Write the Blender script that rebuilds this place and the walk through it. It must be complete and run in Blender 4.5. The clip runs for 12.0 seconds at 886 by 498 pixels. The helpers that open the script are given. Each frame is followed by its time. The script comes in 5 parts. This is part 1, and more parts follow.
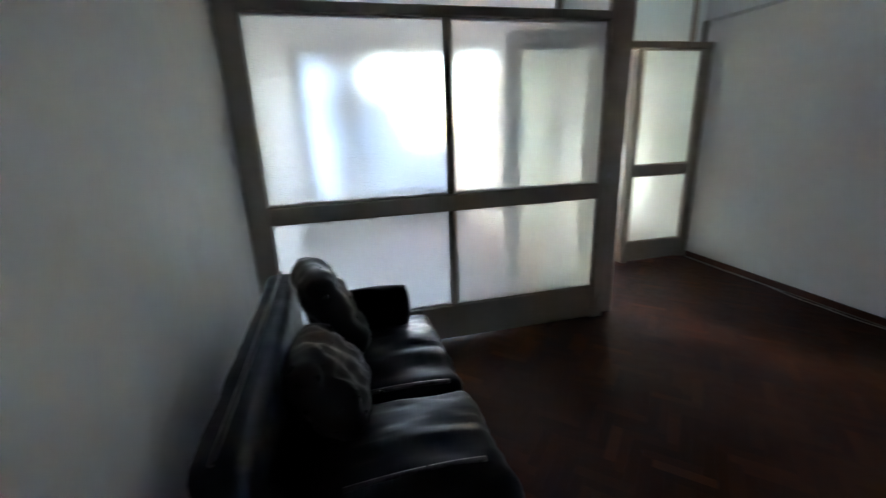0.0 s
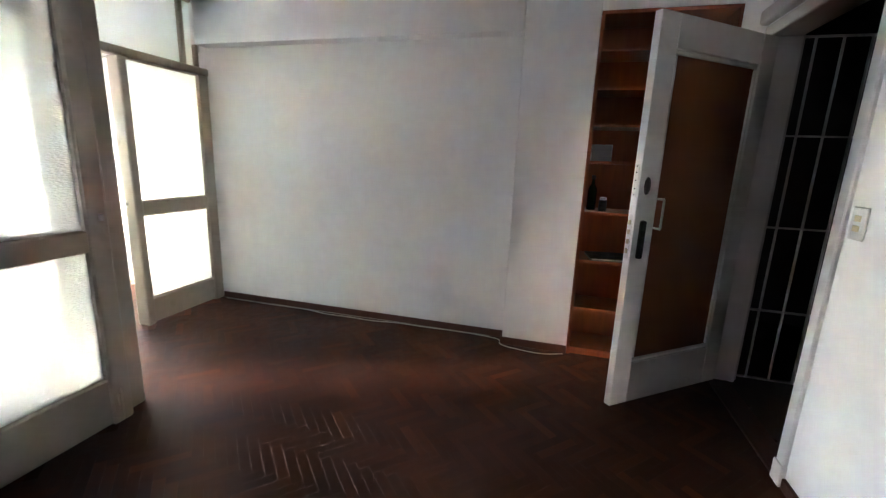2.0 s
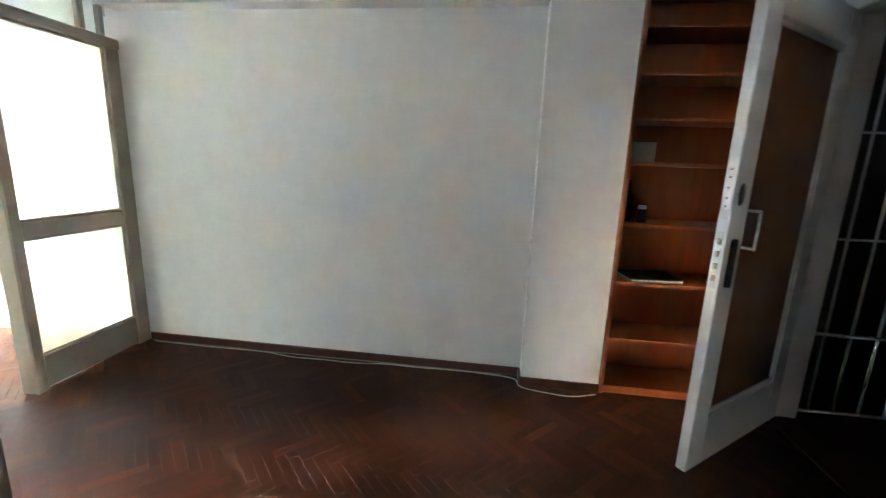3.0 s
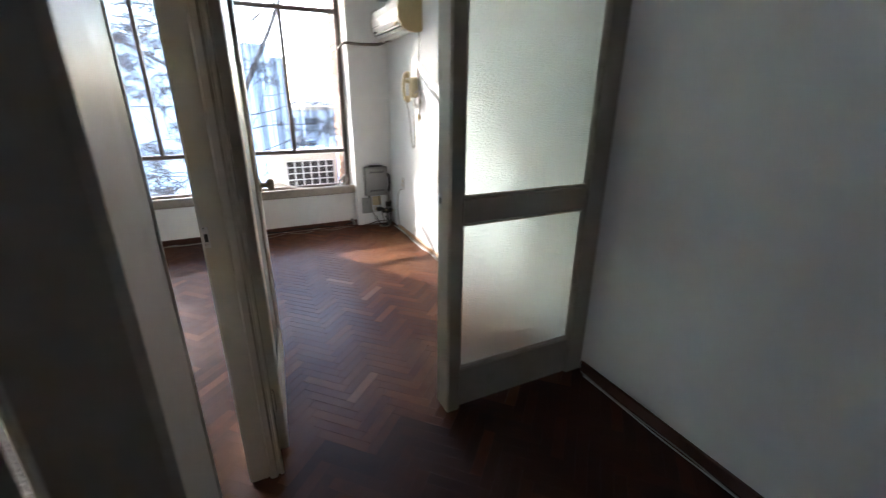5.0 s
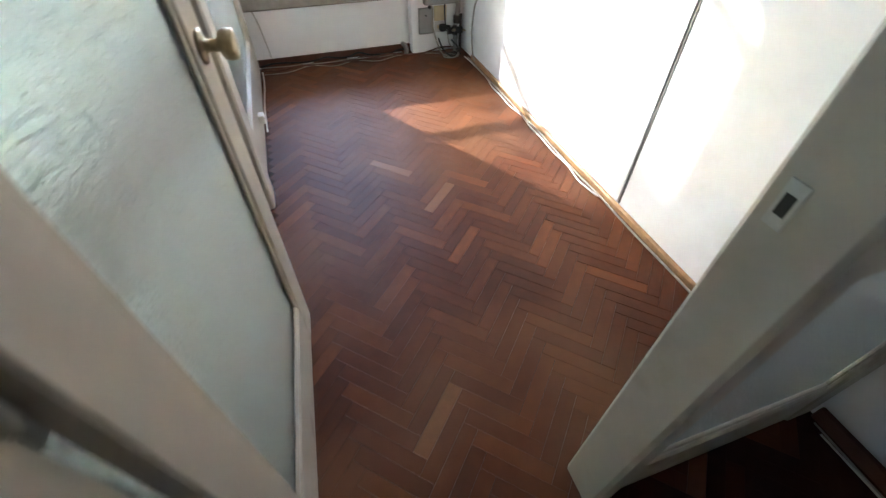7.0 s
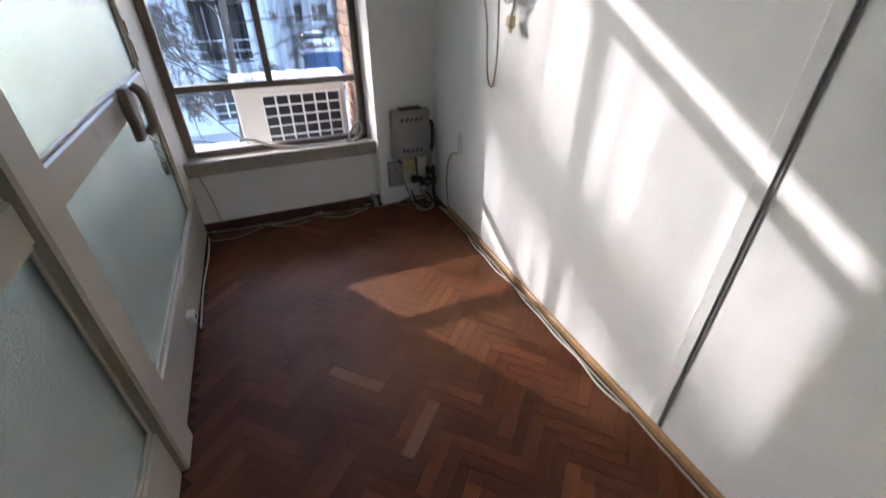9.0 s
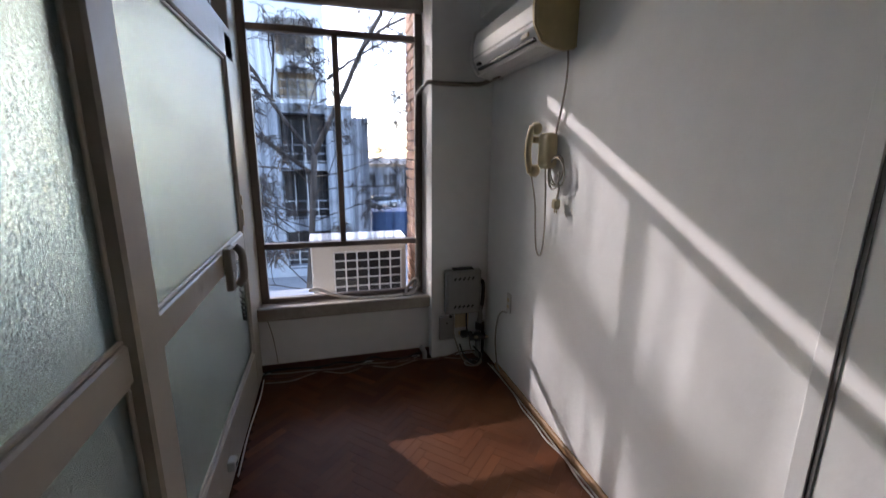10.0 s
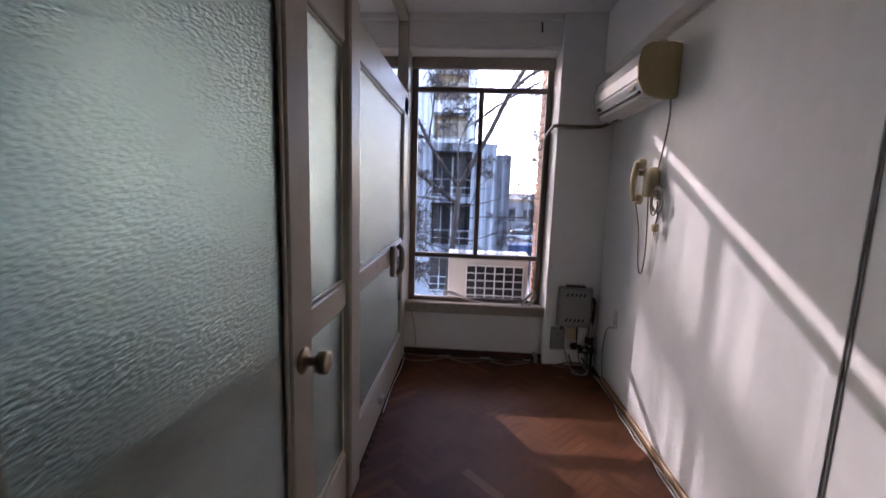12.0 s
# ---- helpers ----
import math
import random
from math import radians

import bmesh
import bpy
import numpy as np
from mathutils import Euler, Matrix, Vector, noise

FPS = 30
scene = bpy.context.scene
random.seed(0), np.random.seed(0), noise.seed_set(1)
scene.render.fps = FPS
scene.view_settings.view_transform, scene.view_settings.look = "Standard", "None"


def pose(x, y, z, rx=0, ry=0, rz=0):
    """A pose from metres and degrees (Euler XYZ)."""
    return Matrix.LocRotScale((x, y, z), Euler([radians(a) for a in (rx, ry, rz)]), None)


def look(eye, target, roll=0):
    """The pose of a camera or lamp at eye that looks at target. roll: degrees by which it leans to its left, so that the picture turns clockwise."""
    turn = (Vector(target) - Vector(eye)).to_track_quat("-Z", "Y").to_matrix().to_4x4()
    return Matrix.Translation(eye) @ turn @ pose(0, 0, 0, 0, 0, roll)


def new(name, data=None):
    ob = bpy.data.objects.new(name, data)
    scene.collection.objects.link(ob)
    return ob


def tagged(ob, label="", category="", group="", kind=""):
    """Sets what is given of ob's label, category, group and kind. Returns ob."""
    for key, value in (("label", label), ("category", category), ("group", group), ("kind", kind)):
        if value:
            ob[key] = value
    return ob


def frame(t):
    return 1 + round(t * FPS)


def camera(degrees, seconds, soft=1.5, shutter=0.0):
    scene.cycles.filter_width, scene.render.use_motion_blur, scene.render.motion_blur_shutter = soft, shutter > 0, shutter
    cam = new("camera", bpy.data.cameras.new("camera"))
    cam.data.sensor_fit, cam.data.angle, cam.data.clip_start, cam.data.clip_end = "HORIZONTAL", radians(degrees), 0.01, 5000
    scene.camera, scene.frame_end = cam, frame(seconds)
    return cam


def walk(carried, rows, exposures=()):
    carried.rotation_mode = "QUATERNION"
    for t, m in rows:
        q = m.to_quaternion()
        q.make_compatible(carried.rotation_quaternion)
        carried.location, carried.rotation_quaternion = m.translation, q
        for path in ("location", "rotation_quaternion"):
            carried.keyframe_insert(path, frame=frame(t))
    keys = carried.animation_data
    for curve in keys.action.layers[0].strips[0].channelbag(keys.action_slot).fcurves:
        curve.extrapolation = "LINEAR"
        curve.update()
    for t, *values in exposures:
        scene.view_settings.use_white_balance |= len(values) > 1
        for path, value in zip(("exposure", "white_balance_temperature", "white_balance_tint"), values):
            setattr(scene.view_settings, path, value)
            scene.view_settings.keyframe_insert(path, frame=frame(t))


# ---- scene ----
# ---- camera ----
cam = camera(93.9, 12.0, soft=1.2, shutter=0.35)
walk(cam, [
    (0, look((-3.364, -3.298, 1.361), (-2.904, -1.437, 0.788), -2.1)),
    (0.5, look((-3.372, -3.283, 1.338), (-2.21, -1.753, 0.783), -0.7)),
    (1, look((-3.318, -3.278, 1.363), (-1.697, -2.215, 0.871), 1.6)),
    (1.5, look((-3.162, -3.151, 1.311), (-1.337, -2.47, 0.858), 1.3)),
    (2, look((-3.02, -2.903, 1.327), (-1.133, -2.393, 0.904), 2.2)),
    (2.5, look((-2.823, -2.604, 1.344), (-0.884, -2.312, 0.948), 1.6)),
    (3, look((-2.48, -2.399, 1.316), (-0.538, -2.148, 0.906), 2.1)),
    (3.5, look((-2.167, -2.161, 1.275), (-0.326, -1.504, 0.854), 1.6)),
    (3.7, look((-2.046, -2.039, 1.294), (-0.283, -1.217, 0.832), 1.5)),
    (5.3, look((-1.291, -1.137, 1.275), (-0.712, 0.64, 0.563), -0.3)),
    (5.5, look((-1.232, -1.039, 1.264), (-0.786, 0.771, 0.538), -0.8)),
    (6, look((-1.156, -0.715, 1.252), (-0.962, 1.046, 0.325), -0.5)),
    (6.5, look((-1.19, -0.368, 1.208), (-0.853, 1.152, -0.048), 0.7)),
    (6.7, look((-1.208, -0.263, 1.187), (-0.83, 1.128, -0.199), 1.0)),
    (8.3, look((-0.972, 0.372, 1.235), (-0.223, 1.492, -0.243), 1.6)),
    (8.5, look((-0.976, 0.418, 1.236), (-0.225, 1.63, -0.167), 1.8)),
    (9, look((-0.985, 0.482, 1.273), (-0.33, 2.023, 0.179), 0.2)),
    (9.5, look((-0.994, 0.463, 1.314), (-0.379, 2.21, 0.56), 0.7)),
    (10, look((-1.011, 0.425, 1.343), (-0.484, 2.303, 0.9), 0.5)),
    (10.5, look((-1.032, 0.378, 1.362), (-0.533, 2.309, 1.205), 1.1)),
    (11, look((-1.053, 0.295, 1.36), (-0.593, 2.241, 1.392), 1.3)),
    (11.5, look((-1.039, 0.104, 1.326), (-0.94, 2.101, 1.276), 2.0)),
    (12, look((-0.987, -0.115, 1.303), (-1.103, 1.86, 1.011), 1.8)),], exposures=[(0.0, 5.6, 6150, 16), (0.6, 6.05, 6400, 20), (1.0, 6.3, 6650, 26), (1.5, 6.8, 6700, 25), (2.5, 7.5, 6750, 18), (3.5, 6.9, 6350, 12), (5.3, 4.95, 6050, 17), (6.0, 5.25, 6000, 14), (6.5, 5.8, 6000, 13), (8.5, 4.5, 5950, 18), (9.5, 3.6, 6100, 20), (10.5, 2.75, 6100, 26), (11.0, 2.85, 6150, 29), (12.0, 3.25, 6150, 33)])

# ---- sky and sun ----
world = bpy.data.worlds.new("sky")
scene.world = world
world.use_nodes = True
wn = world.node_tree.nodes
sky = wn.new("ShaderNodeTexSky")
sky.sky_type, sky.sun_disc = "NISHITA", False
sky.sun_elevation, sky.sun_rotation = radians(24.6), radians(-29.5)
world.node_tree.links.new(sky.outputs[0], wn["Background"].inputs[0])
wn["Background"].inputs[1].default_value = 0.15

sun = new("sun", bpy.data.lights.new("sun", "SUN"))
sun.data.energy, sun.data.angle, sun.data.color = 0.42, radians(0.6), (1.0, 0.93, 0.84)
sun.matrix_world = look((-1.0, 1.765, 0.93), (0, 0, 0))


# ---- materials ----
def mat(name, color, rough=0.6, metal=0.0, var=0.12, scale=6.0, bump=0.0, bump_scale=60.0, stains=None, stretch=(1, 1, 1), rand=0.0, spec=0.5):
    """Principled surface whose colour varies at two scales, with fine relief; rand varies it from piece to piece."""
    m = bpy.data.materials.new(name)
    m.use_nodes = True
    n, l = m.node_tree.nodes, m.node_tree.links
    b = n["Principled BSDF"]
    b.inputs["Roughness"].default_value, b.inputs["Metallic"].default_value = rough, metal
    b.inputs["Specular IOR Level"].default_value = spec
    tc, mp = n.new("ShaderNodeTexCoord"), n.new("ShaderNodeMapping")
    mp.inputs["Scale"].default_value = stretch
    l.new(tc.outputs["Object"], mp.inputs["Vector"])
    big, small = n.new("ShaderNodeTexNoise"), n.new("ShaderNodeTexNoise")
    big.inputs["Scale"].default_value, big.inputs["Detail"].default_value = scale * 0.25, 4
    small.inputs["Scale"].default_value, small.inputs["Detail"].default_value = scale * 4, 6
    l.new(mp.outputs[0], big.inputs["Vector"]), l.new(mp.outputs[0], small.inputs["Vector"])
    add = n.new("ShaderNodeMath")
    add.operation = "ADD"
    l.new(big.outputs[0], add.inputs[0]), l.new(small.outputs[0], add.inputs[1])
    mr = n.new("ShaderNodeMapRange")
    mr.inputs[1].default_value, mr.inputs[2].default_value = 0.6, 1.4
    mr.inputs[3].default_value, mr.inputs[4].default_value = 1 - var, 1 + var
    l.new(add.outputs[0], mr.inputs[0])
    val = mr.outputs[0]
    if rand:
        oi, r2, mu = n.new("ShaderNodeObjectInfo"), n.new("ShaderNodeMapRange"), n.new("ShaderNodeMath")
        r2.inputs[3].default_value, r2.inputs[4].default_value = 1 - rand, 1 + rand
        l.new(oi.outputs["Random"], r2.inputs[0])
        mu.operation = "MULTIPLY"
        l.new(val, mu.inputs[0]), l.new(r2.outputs[0], mu.inputs[1])
        val = mu.outputs[0]
    mix = n.new("ShaderNodeMix")
    mix.data_type, mix.blend_type = "RGBA", "MULTIPLY"
    mix.inputs[0].default_value, mix.inputs[6].default_value = 1.0, (*color, 1)
    l.new(val, mix.inputs[7])
    out = mix.outputs[2]
    if stains:
        st, ramp, m2 = n.new("ShaderNodeTexNoise"), n.new("ShaderNodeValToRGB"), n.new("ShaderNodeMix")
        st.inputs["Scale"].default_value, st.inputs["Detail"].default_value = stains[1], 8
        l.new(mp.outputs[0], st.inputs["Vector"])
        ramp.color_ramp.elements[0].position, ramp.color_ramp.elements[1].position = stains[2], stains[2] + 0.12
        l.new(st.outputs[0], ramp.inputs[0])
        m2.data_type = "RGBA"
        l.new(ramp.outputs[0], m2.inputs[0]), l.new(out, m2.inputs[6])
        m2.inputs[7].default_value = (*stains[0], 1)
        out = m2.outputs[2]
    l.new(out, b.inputs["Base Color"])
    rr = n.new("ShaderNodeMapRange")
    rr.inputs[1].default_value, rr.inputs[2].default_value = 0.3, 0.7
    rr.inputs[3].default_value, rr.inputs[4].default_value = max(0.03, rough - 0.08), min(1, rough + 0.08)
    l.new(small.outputs[0], rr.inputs[0]), l.new(rr.outputs[0], b.inputs["Roughness"])
    if bump:
        tx, bp = n.new("ShaderNodeTexNoise"), n.new("ShaderNodeBump")
        tx.inputs["Scale"].default_value, tx.inputs["Detail"].default_value = bump_scale, 5
        l.new(mp.outputs[0], tx.inputs["Vector"])
        bp.inputs["Strength"].default_value, bp.inputs["Distance"].default_value = bump, 0.01
        l.new(tx.outputs[0], bp.inputs["Height"]), l.new(bp.outputs[0], b.inputs["Normal"])
    return m


def parquet(name, joined=False, tone=(0.100, 0.0290, 0.0100), worn=(0.165, 0.074, 0.034), gloss=0.18):
    """Red-brown oiled wood, each slat of its own tone, worn to paler orange in places."""
    m = mat(name, tone, 0.50, 0, 0.30, 5, 0.06, 90, spec=gloss)
    n, l = m.node_tree.nodes, m.node_tree.links
    b = n["Principled BSDF"]
    src = n.new("ShaderNodeNewGeometry").outputs["Random Per Island"] if joined else n.new("ShaderNodeObjectInfo").outputs["Random"]
    ramp = n.new("ShaderNodeValToRGB")
    cr = ramp.color_ramp
    cr.elements[0].position, cr.elements[0].color = 0.0, (0.74, 0.72, 0.72, 1)
    cr.elements[1].position, cr.elements[1].color = 1.0, (1.9, 2.0, 1.85, 1)
    for p, c in ((0.5, (0.88, 0.88, 0.88, 1)), (0.85, (1.2, 1.24, 1.2, 1)), (0.95, (1.4, 1.45, 1.38, 1))):
        e = cr.elements.new(p)
        e.color = c
    l.new(src, ramp.inputs[0])
    old = b.inputs["Base Color"].links[0].from_socket
    mix = n.new("ShaderNodeMix")
    mix.data_type, mix.blend_type = "RGBA", "MULTIPLY"
    mix.inputs[0].default_value = 1
    l.new(old, mix.inputs[6]), l.new(ramp.outputs[0], mix.inputs[7])
    # worn patches at room scale, in world metres
    geo, wear, wr, m2 = n.new("ShaderNodeNewGeometry"), n.new("ShaderNodeTexNoise"), n.new("ShaderNodeMapRange"), n.new("ShaderNodeMix")
    wear.inputs["Scale"].default_value, wear.inputs["Detail"].default_value = 1.6, 6
    l.new(geo.outputs["Position"], wear.inputs["Vector"]), l.new(wear.outputs[0], wr.inputs[0])
    wr.inputs[1].default_value, wr.inputs[2].default_value, wr.inputs[4].default_value = 0.46, 0.72, 0.8
    # a round spot in front of the window is mixed further towards the paler colour
    dist, round_spot, addn = n.new("ShaderNodeVectorMath"), n.new("ShaderNodeMapRange"), n.new("ShaderNodeMath")
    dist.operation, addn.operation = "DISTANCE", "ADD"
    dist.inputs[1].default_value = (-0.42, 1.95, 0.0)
    round_spot.inputs[1].default_value, round_spot.inputs[2].default_value, round_spot.inputs[3].default_value, round_spot.inputs[4].default_value = 0.1, 0.7, 0.22, 0.0
    l.new(geo.outputs["Position"], dist.inputs[0]), l.new(dist.outputs["Value"], round_spot.inputs[0])
    l.new(wear.outputs[0], addn.inputs[0]), l.new(round_spot.outputs[0], addn.inputs[1]), l.new(addn.outputs[0], wr.inputs[0])
    m2.data_type = "RGBA"
    l.new(wr.outputs[0], m2.inputs[0]), l.new(mix.outputs[2], m2.inputs[6])
    m2.inputs[7].default_value = (*worn, 1)
    l.new(m2.outputs[2], b.inputs["Base Color"])
    return m


def frosted(name, tint=(0.92, 0.94, 0.93), scale=130.0, ior=1.15, rough=0.29, body=0.18, relief=0.7, milk=0.16, deep=0.004):
    """Pebbled obscure glass: scatters light through, with a wavy gloss."""
    m = bpy.data.materials.new(name)
    m.use_nodes = True
    n, l = m.node_tree.nodes, m.node_tree.links
    n.remove(n["Principled BSDF"])
    out = n["Material Output"]
    tc, tx, bp = n.new("ShaderNodeTexCoord"), n.new("ShaderNodeTexNoise"), n.new("ShaderNodeBump")
    tx.inputs["Scale"].default_value, tx.inputs["Detail"].default_value = scale, 2
    bp.inputs["Strength"].default_value, bp.inputs["Distance"].default_value = relief, deep
    mp = n.new("ShaderNodeMapping")
    mp.inputs["Scale"].default_value = (0.55, 0.55, 1.15)
    l.new(tc.outputs["Object"], mp.inputs["Vector"])
    l.new(mp.outputs[0], tx.inputs["Vector"]), l.new(tx.outputs[0], bp.inputs["Height"])
    dust, dr = n.new("ShaderNodeTexNoise"), n.new("ShaderNodeMapRange")
    dust.inputs["Scale"].default_value, dust.inputs["Detail"].default_value = 3.0, 7
    dr.inputs[1].default_value, dr.inputs[2].default_value, dr.inputs[3].default_value, dr.inputs[4].default_value = 0.3, 0.7, milk, milk * 1.5 + 0.03
    l.new(tc.outputs["Object"], dust.inputs["Vector"]), l.new(dust.outputs[0], dr.inputs[0])
    tr, re, gl = n.new("ShaderNodeBsdfTranslucent"), n.new("ShaderNodeBsdfRefraction"), n.new("ShaderNodeBsdfGlossy")
    tr.inputs[0].default_value = re.inputs[0].default_value = (*tint, 1)
    re.inputs["Roughness"].default_value, re.inputs["IOR"].default_value = rough, ior
    gl.inputs["Roughness"].default_value = 0.22
    for s in (re, gl, tr):
        l.new(bp.outputs[0], s.inputs["Normal"])
    m1, m2, fr = n.new("ShaderNodeMixShader"), n.new("ShaderNodeMixShader"), n.new("ShaderNodeFresnel")
    fr.inputs[0].default_value = 1.5
    df, m0 = n.new("ShaderNodeBsdfDiffuse"), n.new("ShaderNodeMixShader")
    df.inputs[0].default_value, m0.inputs[0].default_value = (*tint, 1), body
    l.new(dr.outputs[0], m1.inputs[0]), l.new(re.outputs[0], m1.inputs[1]), l.new(tr.outputs[0], m1.inputs[2])
    l.new(m1.outputs[0], m0.inputs[1]), l.new(df.outputs[0], m0.inputs[2])
    l.new(fr.outputs[0], m2.inputs[0]), l.new(m0.outputs[0], m2.inputs[1]), l.new(gl.outputs[0], m2.inputs[2])
    l.new(m2.outputs[0], out.inputs[0])
    return m


def clear(name, tint=(0.97, 0.98, 0.98), streaks=False):
    """Window glass; with streaks, rain-washed dust runs down it."""
    m = bpy.data.materials.new(name)
    m.use_nodes = True
    n, l = m.node_tree.nodes, m.node_tree.links
    n.remove(n["Principled BSDF"])
    t, g, x, fr = n.new("ShaderNodeBsdfTransparent"), n.new("ShaderNodeBsdfGlossy"), n.new("ShaderNodeMixShader"), n.new("ShaderNodeFresnel")
    t.inputs[0].default_value, g.inputs["Roughness"].default_value, fr.inputs[0].default_value = (*tint, 1), 0.02, 1.45
    if streaks:
        tc, mp, tx, rp = n.new("ShaderNodeTexCoord"), n.new("ShaderNodeMapping"), n.new("ShaderNodeTexNoise"), n.new("ShaderNodeValToRGB")
        mp.inputs["Scale"].default_value = (24.0, 1.0, 0.6)
        tx.inputs["Scale"].default_value, tx.inputs["Detail"].default_value = 1.0, 3
        rp.color_ramp.elements[0].position, rp.color_ramp.elements[0].color = 0.36, (0.60, 0.61, 0.62, 1)
        rp.color_ramp.elements[1].position, rp.color_ramp.elements[1].color = 0.62, (0.97, 0.98, 0.98, 1)
        l.new(tc.outputs["Object"], mp.inputs["Vector"]), l.new(mp.outputs[0], tx.inputs["Vector"])
        l.new(tx.outputs[0], rp.inputs[0]), l.new(rp.outputs[0], t.inputs[0])
    l.new(fr.outputs[0], x.inputs[0]), l.new(t.outputs[0], x.inputs[1]), l.new(g.outputs[0], x.inputs[2])
    l.new(x.outputs[0], n["Material Output"].inputs[0])
    return m


M_WALL = mat("wall_paint", (0.86, 0.86, 0.845), 0.75, 0, 0.04, 3, 0.12, 35, stains=((0.78, 0.78, 0.77), 1.6, 0.62))
M_CEIL = mat("ceiling_paint", (0.83, 0.82, 0.80), 0.8, 0, 0.04, 3, 0.08, 50)
M_CREAM = mat("cream_wood_paint", (0.45, 0.405, 0.33), 0.42, 0, 0.08, 5, 0.1, 30, stains=((0.34, 0.29, 0.22), 5, 0.66))
M_WHITEWOOD = mat("white_wood_paint", (0.66, 0.64, 0.60), 0.42, 0, 0.06, 5, 0.1, 30, stains=((0.5, 0.46, 0.4), 7, 0.68))
M_FRAME = mat("window_frame_paint", (0.18, 0.145, 0.12), 0.45, 0, 0.15, 8, 0.15, 60)
M_SILL = mat("sill_wood", (0.34, 0.30, 0.25), 0.5, 0, 0.2, 8, 0.2, 60)
M_BASE = mat("baseboard_wood", (0.10, 0.036, 0.020), 0.45, 0, 0.3, 8, 0.2, 50)
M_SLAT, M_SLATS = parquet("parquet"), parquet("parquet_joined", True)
# darkened copies of the same parquet: each room's brightness is put into its tone
M_SLATS_MID = parquet("parquet_half_dimmed", True, (0.054, 0.0195, 0.0092), (0.105, 0.055, 0.032), 0.05)
M_SLATS_DARK = parquet("parquet_dimmed", True, (0.052, 0.0145, 0.0052), (0.085, 0.031, 0.013))
M_SUB = mat("subfloor", (0.03, 0.016, 0.010), 0.9)
M_FROST = frosted("pebbled_glass", (0.97, 0.98, 0.97), rough=0.31, body=0.03, milk=0.17)
M_FROST2 = frosted("rippled_glass", (0.93, 0.985, 0.965), 175, 1.33, 0.285, 0.0, 1.0, 0.0, 0.0042)
M_FROST3 = frosted("green_tinged_rippled_glass", (0.88, 0.985, 0.96), 175, 1.33, 0.27, 0.0, 1.0, 0.06, 0.0042)
M_CLEAR, M_DUSTY = clear("window_glass"), clear("dusty_window_glass", streaks=True)
M_LEATHER = mat("black_leather", (0.003, 0.005, 0.011), 0.36, 0, 0.3, 10, 0.10, 12, spec=0.2)
M_SHINY = mat("black_vinyl", (0.006, 0.006, 0.009), 0.34, 0, 0.1, 6, 0.02, 9, spec=0.4)
M_SHELF = mat("mahogany_veneer", (0.33, 0.080, 0.019), 0.42, 0, 0.3, 6, 0.08, 40, stretch=(1, 1, 0.15))
M_AMBER = mat("brown_door_panel", (0.20, 0.052, 0.013), 0.38, 0, 0.04, 1, 0.0, 70)
M_STEEL = mat("dull_steel", (0.55, 0.53, 0.50), 0.35, 0.9, 0.2, 20)
M_BRASS = mat("brass", (0.40, 0.33, 0.23), 0.38, 0.9, 0.25, 20)
M_DARK = mat("dark_metal", (0.03, 0.028, 0.027), 0.45, 0.4, 0.2, 20)
M_GATE = mat("painted_gate_iron", (0.52, 0.51, 0.49), 0.5, 0.1, 0.2, 15)
# near black: the unlit hall's darkness is in this wall colour
M_HALL = mat("hallway_darkness", (0.04, 0.033, 0.028), 0.8, 0, 0.1)
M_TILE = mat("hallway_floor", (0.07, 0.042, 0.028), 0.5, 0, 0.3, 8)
M_PLASTIC = mat("white_plastic", (0.66, 0.65, 0.62), 0.4, 0, 0.05, 8)
M_OLDPLASTIC = mat("yellowed_plastic", (0.55, 0.44, 0.22), 0.42, 0, 0.1, 8)
M_IVORY = mat("ivory_plastic", (0.60, 0.50, 0.30), 0.4, 0, 0.1, 8)
M_BROWNPH = mat("taupe_plastic", (0.22, 0.185, 0.15), 0.4, 0, 0.1, 8)
M_GREYBOX = mat("grey_enamel", (0.30, 0.30, 0.285), 0.45, 0.1, 0.1, 8, stains=((0.2, 0.19, 0.17), 6, 0.66))
M_BLACK = mat("black_plastic", (0.012, 0.012, 0.012), 0.5)
M_CABLE = mat("grey_cable", (0.35, 0.32, 0.27), 0.55, 0, 0.2, 20)
M_WHITECABLE = mat("white_cable", (0.62, 0.60, 0.55), 0.5, 0, 0.1, 20)
M_RAD = mat("radiator_enamel", (0.36, 0.36, 0.33), 0.45, 0, 0.08, 8)
M_BRICK = mat("red_brick", (0.16, 0.058, 0.044), 0.85, 0, 0.25, 20, 0.6, 120, rand=0.22)
M_BRICKPALE = mat("orange_brick", (0.42, 0.24, 0.15), 0.85, 0, 0.25, 20, 0.6, 120, rand=0.2)
M_MORTAR = mat("mortar", (0.15, 0.12, 0.11), 0.95, 0, 0.2, 20, 0.5, 120)
# white render in two tones: shade and brightness are put into the colours
M_FACADE = mat("shaded_white_render", (0.26, 0.27, 0.29), 0.9, 0, 0.08, 1.2, 0.2, 20, stains=((0.17, 0.17, 0.18), 0.6, 0.62))
M_FACADE3 = mat("lit_white_render", (0.66, 0.66, 0.65), 0.9, 0, 0.05, 1.2, 0.2, 20)
M_FACADE2 = mat("grey_render", (0.22, 0.22, 0.235), 0.9, 0, 0.12, 1.2, 0.2, 20)
M_BROWNFAC = mat("brown_loggia", (0.30, 0.21, 0.13), 0.85, 0, 0.2, 2)
# near black, so the shade inside the loggias is part of the colour
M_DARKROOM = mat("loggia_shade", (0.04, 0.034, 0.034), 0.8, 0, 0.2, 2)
M_RAILW = mat("white_rail", (0.4, 0.4, 0.4), 0.5)
